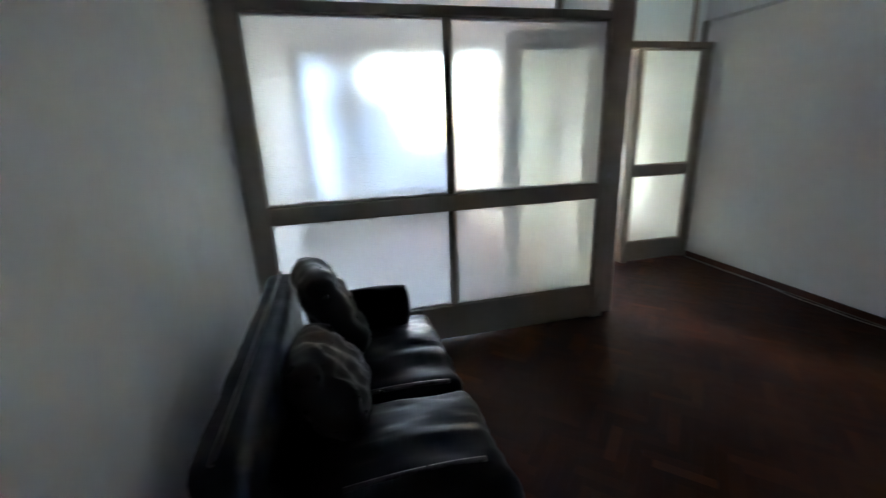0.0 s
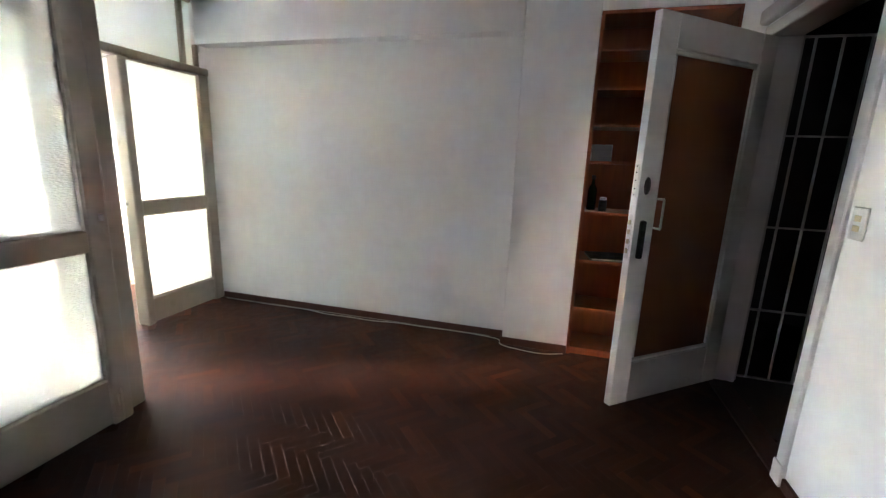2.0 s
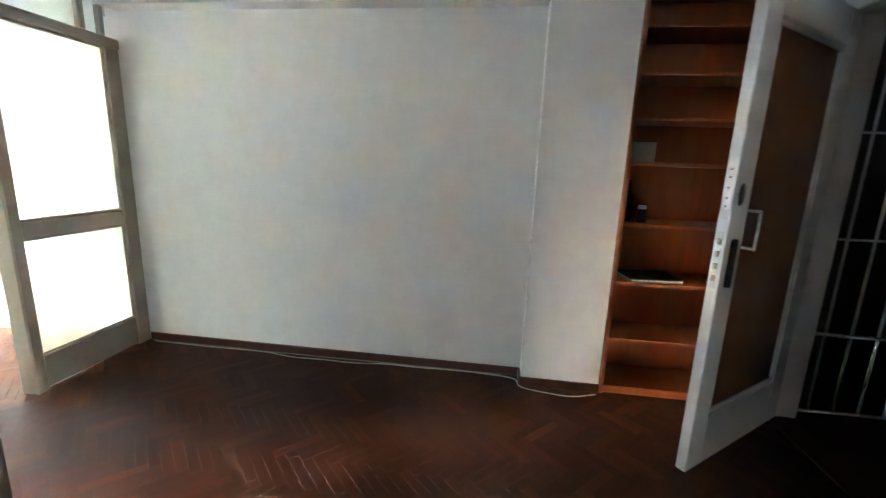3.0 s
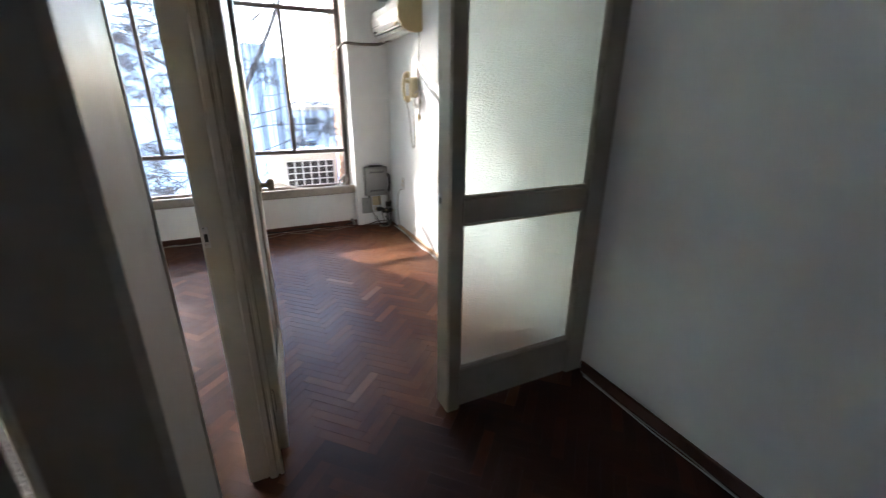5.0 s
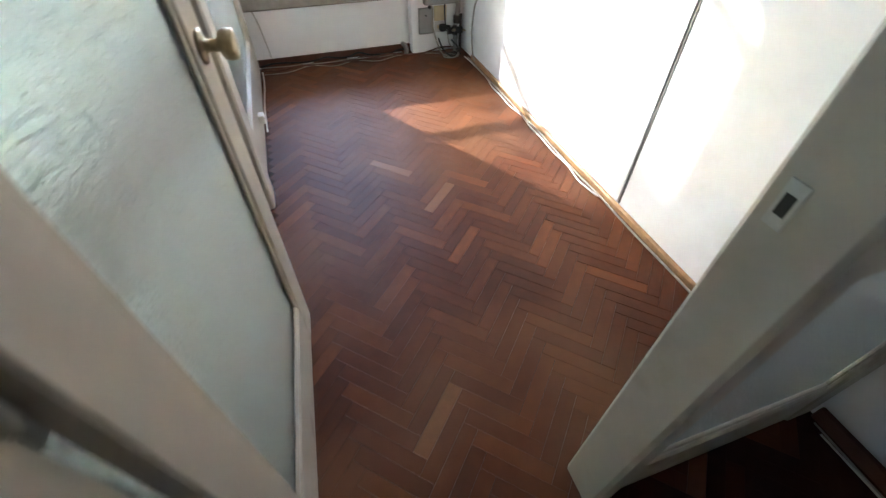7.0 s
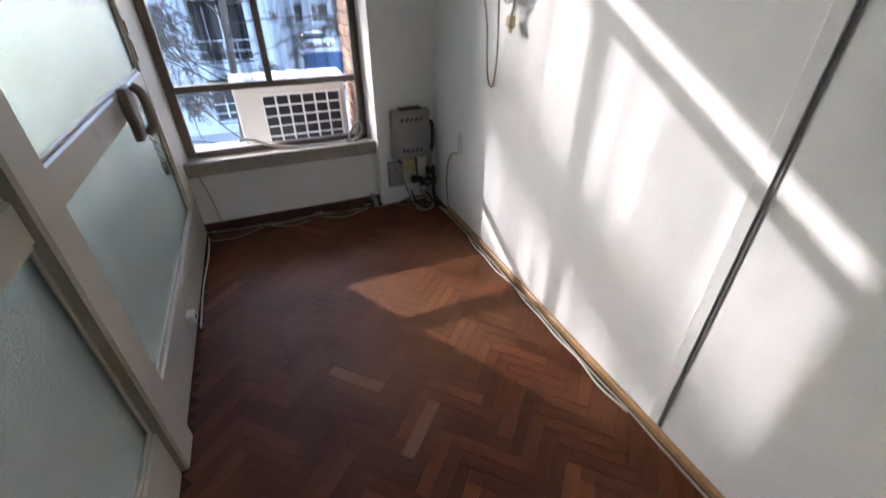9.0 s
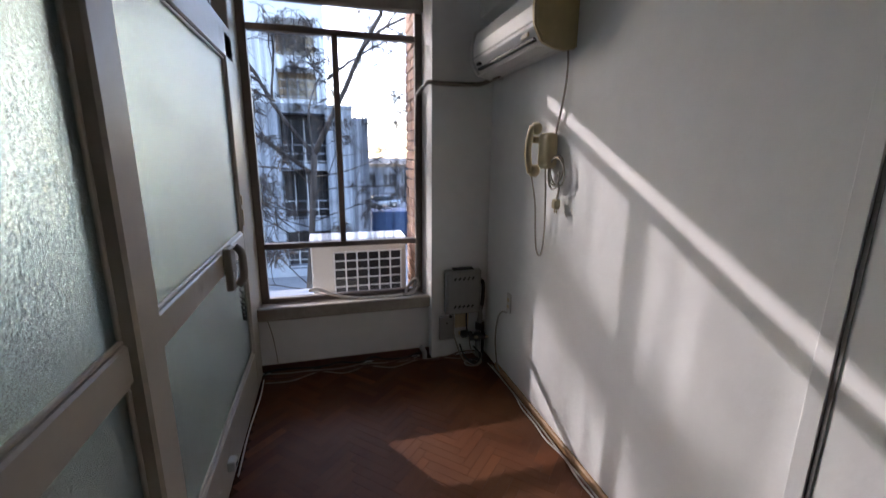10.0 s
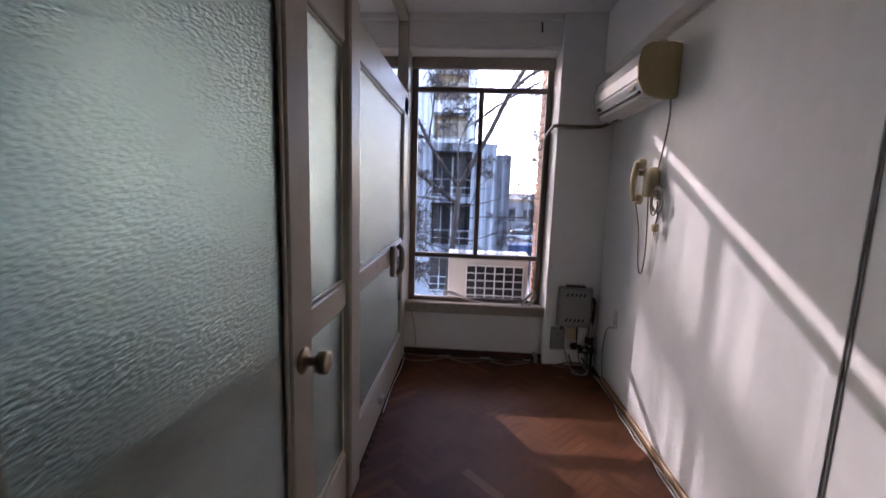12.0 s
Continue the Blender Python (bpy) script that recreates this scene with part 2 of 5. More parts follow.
M_BARK = mat("plane_bark", (0.075, 0.058, 0.047), 0.9, 0, 0.3, 6, 0.5, 30, stains=((0.22, 0.195, 0.165), 5, 0.60))
M_TWIG = mat("twig_bark", (0.045, 0.034, 0.027), 0.9, 0, 0.2, 6)
M_LEAF = mat("dry_leaf", (0.11, 0.06, 0.03), 0.8, 0, 0.3, 6)
M_ROAD = mat("asphalt", (0.05, 0.05, 0.052), 0.9, 0, 0.2, 2, 0.3, 60)
M_PAVE = mat("pavement", (0.22, 0.21, 0.20), 0.9, 0, 0.15, 2)
M_NAVY = mat("navy_canvas", (0.035, 0.06, 0.12), 0.85, 0, 0.2, 4)
M_CAR = mat("silver_car_paint", (0.5, 0.53, 0.56), 0.25, 0.4, 0.03, 4)
M_CARGLASS = mat("car_glass", (0.02, 0.025, 0.03), 0.08)
# dulled and darkened so panes deep in the openings look shaded
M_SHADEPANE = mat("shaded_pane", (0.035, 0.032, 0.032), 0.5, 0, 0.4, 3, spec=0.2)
M_BLIND = mat("beige_blind", (0.36, 0.28, 0.19), 0.8, 0, 0.25, 3, stretch=(1, 1, 12))
M_RUBBER = mat("rubber", (0.015, 0.015, 0.015), 0.8)
M_LAMP = mat("lamp_shade_metal", (0.20, 0.185, 0.165), 0.4, 0.3, 0.1)
M_BULB = mat("lamp_bulb_glass", (0.6, 0.6, 0.58), 0.2)
M_PAPER = mat("white_card", (0.62, 0.63, 0.64), 0.7)
M_GREENGLASS = mat("dark_green_glass", (0.01, 0.03, 0.015), 0.1)
M_FOLDER = mat("grey_folder", (0.20, 0.19, 0.18), 0.5)


# ---- mesh helpers ----
def box(bm, x0, x1, y0, y1, z0, z1, bevel=0.0, seg=1):
    m = Matrix.LocRotScale(((x0 + x1) / 2, (y0 + y1) / 2, (z0 + z1) / 2), None, (abs(x1 - x0), abs(y1 - y0), abs(z1 - z0)))
    vs = bmesh.ops.create_cube(bm, size=1, matrix=m)["verts"]
    if bevel:
        es = list({e for v in vs for e in v.link_edges})
        bmesh.ops.bevel(bm, geom=es, offset=bevel, segments=seg, affect="EDGES", profile=0.5)
    return bm


def bx(*a, **k):
    return box(bmesh.new(), *a, **k)


def cyl(bm, p, q, r, r2=None, n=12):
    p, q = Vector(p), Vector(q)
    d = q - p
    m = Matrix.Translation((p + q) / 2) @ d.to_track_quat("Z", "Y").to_matrix().to_4x4()
    bmesh.ops.create_cone(bm, cap_ends=True, segments=n, radius1=r, radius2=r if r2 is None else r2, depth=d.length, matrix=m)
    return bm


def smooth_path(pts, step):
    pts = [Vector(p) for p in pts]
    ext = [2 * pts[0] - pts[1]] + pts + [2 * pts[-1] - pts[-2]]
    out = []
    for i in range(1, len(ext) - 2):
        a, b, c, d = ext[i - 1:i + 3]
        for k in range(step):
            t = k / step
            out.append(0.5 * ((2 * b) + (c - a) * t + (2 * a - 5 * b + 4 * c - d) * t * t + (3 * b - a - 3 * c + d) * t ** 3))
    return out + [pts[-1]]


def tube(bm, pts, r, n=6, step=6, r_end=None):
    path = smooth_path(pts, step) if step > 1 else [Vector(p) for p in pts]
    rings, up = [], Vector((0.13, 0.27, 0.95))
    for i, p in enumerate(path):
        d = (path[min(i + 1, len(path) - 1)] - path[max(i - 1, 0)]).normalized()
        s = d.cross(up)
        s = s.normalized() if s.length > 1e-3 else d.orthogonal().normalized()
        up = s.cross(d).normalized()
        rr = r if r_end is None else r + (r_end - r) * i / (len(path) - 1)
        rings.append([bm.verts.new(p + (s * math.cos(a) + up * math.sin(a)) * rr) for a in (2 * math.pi * k / n for k in range(n))])
    for a, b in zip(rings, rings[1:]):
        for k in range(n):
            bm.faces.new((a[k], a[(k + 1) % n], b[(k + 1) % n], b[k]))
    bm.faces.new(rings[0][::-1]), bm.faces.new(rings[-1])
    return bm


def lathe(bm, prof, n=24, m=Matrix()):
    rings = [[bm.verts.new(m @ Vector((r * math.cos(2 * math.pi * k / n), r * math.sin(2 * math.pi * k / n), z))) for k in range(n)] for r, z in prof]
    for a, b in zip(rings, rings[1:]):
        for k in range(n):
            bm.faces.new((a[k], a[(k + 1) % n], b[(k + 1) % n], b[k]))
    bm.faces.new(rings[0][::-1]), bm.faces.new(rings[-1])
    return bm


def mesh_of(name, bm, material, smooth=False):
    me = bpy.data.meshes.new(name)
    bmesh.ops.recalc_face_normals(bm, faces=bm.faces[:])
    bm.to_mesh(me)
    bm.free()
    me.materials.append(material)
    if smooth:
        me.shade_smooth()
    return me


def part(name, bm, material, parent, label="", smooth=False):
    ob = new(name, mesh_of(name, bm, material, smooth))
    ob.parent = parent
    return tagged(ob, label)


def thing(name, label, category, at=(0, 0, 0), rz=0.0, group="", kind=""):
    ob = new(name)
    ob.matrix_world = pose(*at, 0, 0, rz)
    return tagged(ob, label, category, group, kind)


def struct(name, bm, material, label, category, smooth=False):
    ob = new(name, mesh_of(name, bm, material, smooth))
    return tagged(ob, label, category, kind="structure")


def soft(bm, x0, x1, y0, y1, z0, z1, r, cuts=10, puff=0.0, wrinkle=0.0, seed=0.0):
    """A padded block: a rounded box, swollen in the middle and creased."""
    c, h = Vector(((x0 + x1) / 2, (y0 + y1) / 2, (z0 + z1) / 2)), Vector(((x1 - x0) / 2, (y1 - y0) / 2, (z1 - z0) / 2))
    before = set(bm.verts)
    vs = bmesh.ops.create_cube(bm, size=2)["verts"]
    es = list({e for v in vs for e in v.link_edges})
    bmesh.ops.subdivide_edges(bm, edges=es, cuts=cuts, use_grid_fill=True)
    for v in [v for v in bm.verts if v not in before]:
        u = v.co.copy()
        q = Vector([u[i] * h[i] for i in range(3)])
        core = Vector([max(-(h[i] - r), min(h[i] - r, q[i])) for i in range(3)])
        d = q - core
        if d.length > 1e-6:
            q = core + d.normalized() * min(r, d.length)
        f = (1 - u.x ** 2) * (1 - u.y ** 2)
        q.z += puff * f * (1 if u.z > 0 else 0.15)
        if wrinkle:
            w = noise.noise(Vector((q.x * 3 + seed, q.y * 11, q.z * 5 + seed))) + 0.6 * noise.noise(Vector((q.x * 9, q.y * 25 + seed, q.z * 9)))
            q += (u.normalized()) * w * wrinkle
        v.co = q + c
    return bm


# ---- shell of the flat ----
H = 2.5          # ceiling
XL = -3.85       # left wall
YB = -3.95       # entrance wall
YP = -0.935      # partition of the front room, face towards the living room
YW = 3.00        # window wall

bm = bmesh.new()
box(bm, XL - 0.15, XL, YB - 0.15, YW + 0.25, -0.2, H)
struct("wall_west", bm, M_WALL, "white painted plaster wall, slightly marked", "wall")
bm = bmesh.new()
box(bm, 0, 0.15, -2.6, YW + 0.25, -0.2, H)
struct("wall_east", bm, M_WALL, "long white painted plaster wall", "wall")
bm = bmesh.new()
box(bm, -0.115, 0.30, -3.06, -2.6, -0.2, H, 0.004)
struct("column", bm, M_WALL, "white painted square column beside the bookshelf", "column")
bm = bmesh.new()
box(bm, -0.115, 0.30, YB - 0.15, -3.815, -0.2, H)
box(bm, -0.115, 0.30, -3.815, -3.06, 2.245, H)
box(bm, 0.20, 0.30, -3.815, -3.06, -0.2, 2.245)
struct("wall_niche", bm, M_WALL, "white wall around the built-in bookshelf", "wall")
bm = bmesh.new()
box(bm, XL, -1.10, YB - 0.15, YB, -0.2, H)
box(bm, -1.10, -0.115, YB - 0.15, YB, 2.10, H)
struct("wall_entrance", bm, M_WALL, "white painted wall with the entrance doorway", "wall")
struct("beam_living", bx(-0.118, 0.0, -2.6, -0.0, 2.15, H, bevel=0.004), M_WALL, "white plastered ceiling beam along the living room wall", "beam")
struct("beam_room", bx(-0.10, 0.0, 0.07, 2.92, 2.115, H, bevel=0.004), M_WALL, "white plastered ceiling beam above the air conditioner", "beam")
bm = bmesh.new()
box(bm, XL - 0.15, 0.3, YB - 0.15, YW + 0.35, H, H + 0.2)
struct("ceiling", bm, M_CEIL, "plain off-white painted ceiling", "ceiling")
struct("parapet", bx(XL, -0.385, YW, YW + 0.2, -0.2, 0.34), M_WALL, "low white wall under the windows", "wall")
struct("window_pier", bx(-0.385, 0.0, 2.925, YW + 0.25, 0, H, bevel=0.003), M_WALL, "white wall pier beside the window carrying a heater", "wall")
struct("window_lintel", bx(XL, -0.385, YW + 0.0, YW + 0.25, 2.30, H), M_WALL, "wall above the windows", "wall")

# entrance hall behind the gate, its lack of light put into near-black walls
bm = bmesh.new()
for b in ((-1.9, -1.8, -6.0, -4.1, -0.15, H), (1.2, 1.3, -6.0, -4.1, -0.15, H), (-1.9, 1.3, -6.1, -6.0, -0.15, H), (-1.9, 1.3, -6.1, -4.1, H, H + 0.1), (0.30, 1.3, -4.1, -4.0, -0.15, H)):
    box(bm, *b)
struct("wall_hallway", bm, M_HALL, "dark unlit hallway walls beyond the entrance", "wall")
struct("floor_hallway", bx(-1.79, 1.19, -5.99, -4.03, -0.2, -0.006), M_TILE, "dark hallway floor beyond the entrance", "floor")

# baseboards
def baseboard(x0, x1, y0, y1, h=0.055):
    bm = bx(x0, x1, y0, y1, 0, h, bevel=0.004)
    struct("baseboard", bm, M_BASE, "dark red-brown wooden baseboard", "baseboard")


baseboard(-0.016, 0, -2.6, 0.0)
baseboard(-0.131, -0.115, -3.06, -2.59)
baseboard(-0.115, 0, -2.6, -2.584)
baseboard(XL, -1.155, YB, YB + 0.016)
baseboard(XL, XL + 0.016, YB + 0.016, YP)
baseboard(XL, -0.385, YW - 0.016, YW, 0.05)
struct("trim", bx(-0.020, 0, 0.07, 2.70, 0, 0.035, bevel=0.006), mat("pale_worn_trim", (0.38, 0.22, 0.10), 0.5, 0, 0.3, 12, 0.3, 60), "pale worn wooden floor trim along the wall", "baseboard")


# ---- glazed partitions ----
def partition(name, label):
    return thing(name, label, "partition", kind="structure")


def stick(parent, name, x0, x1, y0, y1, z0, z1, material=M_CREAM, bevel=0.006):
    return part(name, bx(x0, x1, y0, y1, z0, z1, bevel=bevel), material, parent)


def pane(parent, x0, x1, y0, y1, z0, z1, material=M_FROST):
    return part("pane", bx(x0, x1, y0, y1, z0, z1), material, parent)


def bead(parent, a0, a1, z0, z1, at, along, w=0.012, d=0.010):
    """Thin glazing beads round a pane; along is 'x' or 'y', at the plane they stand proud of."""
    bm = bmesh.new()
    for u0, u1, v0, v1 in ((a0, a1, z0, z0 + w), (a0, a1, z1 - w, z1), (a0, a0 + w, z0 + w, z1 - w), (a1 - w, a1, z0 + w, z1 - w)):
        if along == "x":
            box(bm, u0, u1, at, at + d, v0, v1, 0.003)
        else:
            box(bm, at, at + d, u0, u1, v0, v1, 0.003)
    part("glazing_bead", bm, M_CREAM, parent)


Z0, ZM0, ZM1, ZT, ZH = 0.21, 0.855, 0.95, 1.925, 1.985

# front-room partition facing the sofa
p1 = partition("partition_1", "cream painted timber partition with frosted glass panes")
y0, y1 = YP, YP + 0.06
stick(p1, "stile", XL, -3.745, y0, y1, 0.0, H)
stick(p1, "stile", -2.722, -2.688, y0 + 0.004, y1, 0.245, ZT)
stick(p1, "post", -1.715, -1.615, y0, y1, 0.0, H, bevel=0.01)
stick(p1, "bottom_rail", -3.745, -1.715, y0 + 0.002, y1, 0.015, 0.245)
stick(p1, "middle_rail", -3.745, -1.715, y0 - 0.003, y1, ZM0 + 0.01, ZM1 + 0.012)
stick(p1, "head_rail", -3.745, -1.715, y0 - 0.006, y1, ZT - 0.01, ZH - 0.02)
stick(p1, "ceiling_rail", -3.745, -1.715, y0, y1, H - 0.06, H)
stick(p1, "transom_mullion", -2.06, -2.025, y0 + 0.004, y1, ZH - 0.02, H - 0.06)
for a, b in ((-3.745, -2.722), (-2.688, -1.715)):
    for c, d in ((0.245, ZM0 + 0.01), (ZM1 + 0.012, ZT - 0.01)):
        pane(p1, a, b, YP + 0.03, YP + 0.035, c, d)
        bead(p1, a, b, c, d, YP + 0.036, "x")
for a, b in ((-3.745, -2.06), (-2.025, -1.715)):
    pane(p1, a, b, YP + 0.03, YP + 0.035, ZH - 0.02, H - 0.06)
# return with the side doorway
stick(p1, "return_board", -1.612, -1.505, YP + 0.06, -0.70, 0.0, H, bevel=0.008)
stick(p1, "door_stop", -1.545, -1.505, -0.70, -0.682, 0.0, ZT, bevel=0.005)
stick(p1, "return_head", -1.58, -1.52, -0.70, -0.02, ZT, ZH)
pane(p1, -1.556, -1.55, -0.70, -0.02, ZH, H)
part("latch", bx(-1.66, -1.645, YP - 0.012, YP + 0.004, 1.0, 1.03, bevel=0.003), M_STEEL, p1)

bm = bx(-1.69, -1.66, YP - 0.014, YP - 0.001, 0.08, 0.16, bevel=0.003)
cyl(bm, (-1.675, YP - 0.016, 0.02), (-1.675, YP - 0.016, 0.19), 0.006, n=8)
part("foot_bolt", bm, M_CREAM, p1, "painted sliding bolt at the foot of the post")

# corner post between the two front rooms, with its mouldings
p2 = partition("partition_2", "cream painted moulded door post between the two rooms")
stick(p2, "post", -1.535, -1.425, -0.02, 0.075, 0.0, H, bevel=0.006)
stick(p2, "moulding", -1.470, -1.442, -0.032, -0.018, 0.0, ZT, bevel=0.006)
stick(p2, "moulding", -1.436, -1.422, -0.026, -0.012, 0.0, ZT, bevel=0.005)
part("strike_plate", bx(-1.529, -1.513, -0.0225, -0.019, 0.885, 0.945, bevel=0.001), M_STEEL, p2, "small steel strike plate")
part("strike_hole", bx(-1.5255, -1.5165, -0.0245, -0.0215, 0.903, 0.926), M_BLACK, p2)

# fixed panel beside the east wall, with door head and transom
p3 = partition("partition_3", "cream painted fixed frosted panel beside the white wall")
stick(p3, "stile", -0.758, -0.696, 0.0, 0.105, 0.0, ZT, bevel=0.008)
stick(p3, "stile", -0.100, -0.0, 0.008, 0.06, 0.0, ZT, bevel=0.006)
stick(p3, "bottom_rail", -0.696, -0.100, 0.012, 0.055, 0.012, Z0 - 0.01, bevel=0.006)
stick(p3, "middle_rail", -0.696, -0.100, 0.010, 0.055, ZM0 - 0.012, ZM1 - 0.012, bevel=0.006)
stick(p3, "head_rail", -1.425, -0.0, -0.004, 0.065, ZT, ZH, bevel=0.008)
stick(p3, "ceiling_rail", -1.425, -0.120, 0.0, 0.06, H - 0.05, H)
stick(p3, "transom_mullion", -0.245, -0.205, 0.0, 0.06, ZH, H - 0.05)
stick(p3, "transom_stile", -0.120, -0.085, 0.0, 0.06, ZH, 2.15)
pane(p3, -0.696, -0.100, 0.03, 0.035, Z0 - 0.01, ZM0 - 0.012, M_FROST2)
pane(p3, -0.696, -0.100, 0.03, 0.035, ZM1 - 0.012, ZT, M_FROST2)
bead(p3, -0.696, -0.100, Z0 - 0.01, ZM0 - 0.012, 0.020, "x")
bead(p3, -0.696, -0.100, ZM1 - 0.012, ZT, 0.020, "x")
pane(p3, -1.425, -0.245, 0.03, 0.035, ZH, H - 0.05, M_FROST2)
pane(p3, -0.205, -0.120, 0.03, 0.035, ZH, H, M_FROST2)
part("strike_plate", bx(-0.7605, -0.7575, 0.062, 0.084, 0.90, 0.955), M_STEEL, p3)
part("strike_hole", bx(-0.7615, -0.760, 0.067, 0.079, 0.915, 0.94), M_BLACK, p3)

# partition between the two front rooms
p4 = partition("partition_4", "cream painted timber partition with frosted glass between the rooms")
x0, x1, xg = -1.505, -1.450, -1.475
stick(p4, "stile", x0, x1, 0.075, 0.087, 0.0, ZT, bevel=0.003)
stick(p4, "stile", x0 - 0.01, x1 + 0.022, 1.425, 1.555, 0.0, ZH + 0.003, bevel=0.008)
stick(p4, "stile", x0, x1, 2.80, 2.97, 0.0, ZT)
stick(p4, "post", -1.53, -1.455, 2.97, 3.235, 0.0, H)
for a, b, lo in ((0.087, 1.425, 0.215), (1.555, 2.80, 0.235)):
    stick(p4, "bottom_rail", x0, x1, a, b, 0.0, lo)
    stick(p4, "middle_rail", x0, x1, a, b, 0.835, 0.93)
    pane(p4, xg, xg + 0.005, a, b, lo, 0.835, M_FROST3)
    pane(p4, xg, xg + 0.005, a, b, 0.93, 1.80, M_FROST3)
    bead(p4, a, b, lo, 0.835, xg + 0.006, "y")
    bead(p4, a, b, 0.93, 1.80, xg + 0.006, "y")
for z, h in ((1.10, 0.05), (1.008, 0.085)):
    part("latch_keeper", bx(x1 - 0.001, x1 + 0.006, 2.815, 2.845, z - h / 2, z + h / 2, bevel=0.002), M_IVORY, p4, "small yellowed latch keeper")
stick(p4, "head_rail", x0, x1, 0.087, 1.425, 1.80, ZH - 0.02)
stick(p4, "head_rail", x0, x1, 1.555, 2.97, 1.80, ZH - 0.02)
stick(p4, "ceiling_rail", -1.52, -1.455, 0.075, 2.97, H - 0.05, H)


def glazed_door(name, label, at, rz, width, knob_side, zt=1.915):
    """A door leaf with one tall frosted pane; local x runs from the hinges."""
    d = thing(name, label, "door", at, rz, kind="structure")
    s = 0.10
    part("hinge_stile", bx(0, s, -0.018, 0.018, 0.012, zt, bevel=0.004), M_CREAM, d)
    part("lock_stile", bx(width - s, width, -0.018, 0.018, 0.012, zt, bevel=0.004), M_CREAM, d)
    part("bottom_rail", bx(s, width - s, -0.017, 0.017, 0.012, 0.185, bevel=0.004), M_CREAM, d)
    part("top_rail", bx(s, width - s, -0.017, 0.017, zt - 0.10, zt, bevel=0.004), M_CREAM, d)
    part("pane", bx(s, width - s, -0.0025, 0.0025, 0.185, zt - 0.10), M_FROST2, d)
    for sgn in (-1, 1):
        bm = bmesh.new()
        w = 0.014
        for u0, u1, v0, v1 in ((s, width - s, 0.185, 0.185 + w), (s, width - s, zt - 0.10 - w, zt - 0.10), (s, s + w, 0.2, zt - 0.115), (width - s - w, width - s, 0.2, zt - 0.115)):
            box(bm, u0, u1, sgn * 0.004, sgn * 0.013, v0, v1, 0.003)
        part("glazing_bead", bm, M_CREAM, d)
        m = Matrix.Translation((width - 0.05, sgn * 0.018, 0.905)) @ Matrix.Rotation(-sgn * math.pi / 2, 4, "X")
        k = part("knob", lathe(bmesh.new(), [(0.030, 0), (0.030, 0.004), (0.022, 0.007), (0.011, 0.010), (0.011, 0.030), (0.024, 0.036), (0.0275, 0.046), (0.026, 0.058), (0.018, 0.062)], 20, m), M_BRASS, d, "worn brass door knob", smooth=True)
    for z in (0.25, 0.95, 1.68):
        bm = bmesh.new()
        cyl(bm, (-0.012, 0.010, z - 0.04), (-0.012, 0.010, z + 0.04), 0.009)
        cyl(bm, (-0.012, 0.010, z - 0.048), (-0.012, 0.010, z + 0.048), 0.006)
        part("hinge", bm, M_CREAM, d)
    return d


glazed_door("door_1", "cream glazed door standing open into the narrow room", (-1.412, 0.085, 0), math.degrees(math.atan2(0.73, 0.05)), 0.725, 1)
glazed_door("door_2", "cream glazed door folded open behind the frosted partition", (-1.59, -0.70, 0), 176.0, 0.68, 1)

# ---- windows ----
def window(name, label, x0, x1, mulls):
    w = thing(name, label, "window", kind="structure")
    ya, yb = 3.195, 3.24
    zs = (0.385, 0.762, 2.05, 2.22)
    t = 0.036
    bm = bmesh.new()
    for a, b in ((x0, x0 + 0.045), (x1 - 0.045, x1)):
        box(bm, a, b, ya, yb, zs[0], zs[3] + 0.06, 0.004)
    box(bm, x0 + 0.045, x1 - 0.045, ya, yb, zs[0], zs[0] + 0.03, 0.004)
    box(bm, x0 + 0.045, x1 - 0.045, ya, yb, zs[3], zs[3] + 0.06, 0.004)
    part("window_frame", bm, M_FRAME, w)
    for z in zs[1:3]:
        part("transom_bar", bx(x0 + 0.045, x1 - 0.045, ya - 0.006, yb, z - t / 2, z + t / 2, bevel=0.004), M_FRAME, w)
    for x, wd, low in mulls:
        part("mullion", bx(x - wd / 2, x + wd / 2, ya - 0.004, yb - 0.004, zs[1] + t / 2, zs[2] - t / 2, bevel=0.004), M_FRAME, w)
        if low:
            part("mullion", bx(x - 0.012, x + 0.012, ya, yb - 0.004, zs[0] + 0.03, zs[1] - t / 2, bevel=0.003), M_FRAME, w)
    xs = [x0 + 0.045] + [m[0] for m in mulls] + [x1 - 0.045]
    for z0, z1 in zip(zs, zs[1:]):
        for a, b in (zip(xs, xs[1:]) if z0 == zs[1] else ((xs[0], xs[-1]),)):
            p = part("pane", bx(a, b, 3.216, 3.220, z0, z1), M_DUSTY if name == "window_1" and z0 == zs[1] else M_CLEAR, w)
            p.visible_shadow = name == "window_1" and z0 == zs[1]
    part("window_sill", bx(x0, x1, 2.999, 3.24, 0.34, 0.385, bevel=0.004), M_SILL, w)
    part("apron", bx(x0, x1, 2.962, 2.998, 0.350, 0.430, bevel=0.008), M_SILL, w)
    return w


window("window_1", "wooden framed window with a dusty sill, outdoor unit behind", -1.455, -0.385, ((-0.92, 0.036, False),))
window("window_2", "wide wooden framed window with several bright panes", -3.72, -1.53, ((-3.15, 0.035, False), (-2.60, 0.07, True), (-2.05, 0.035, False)))

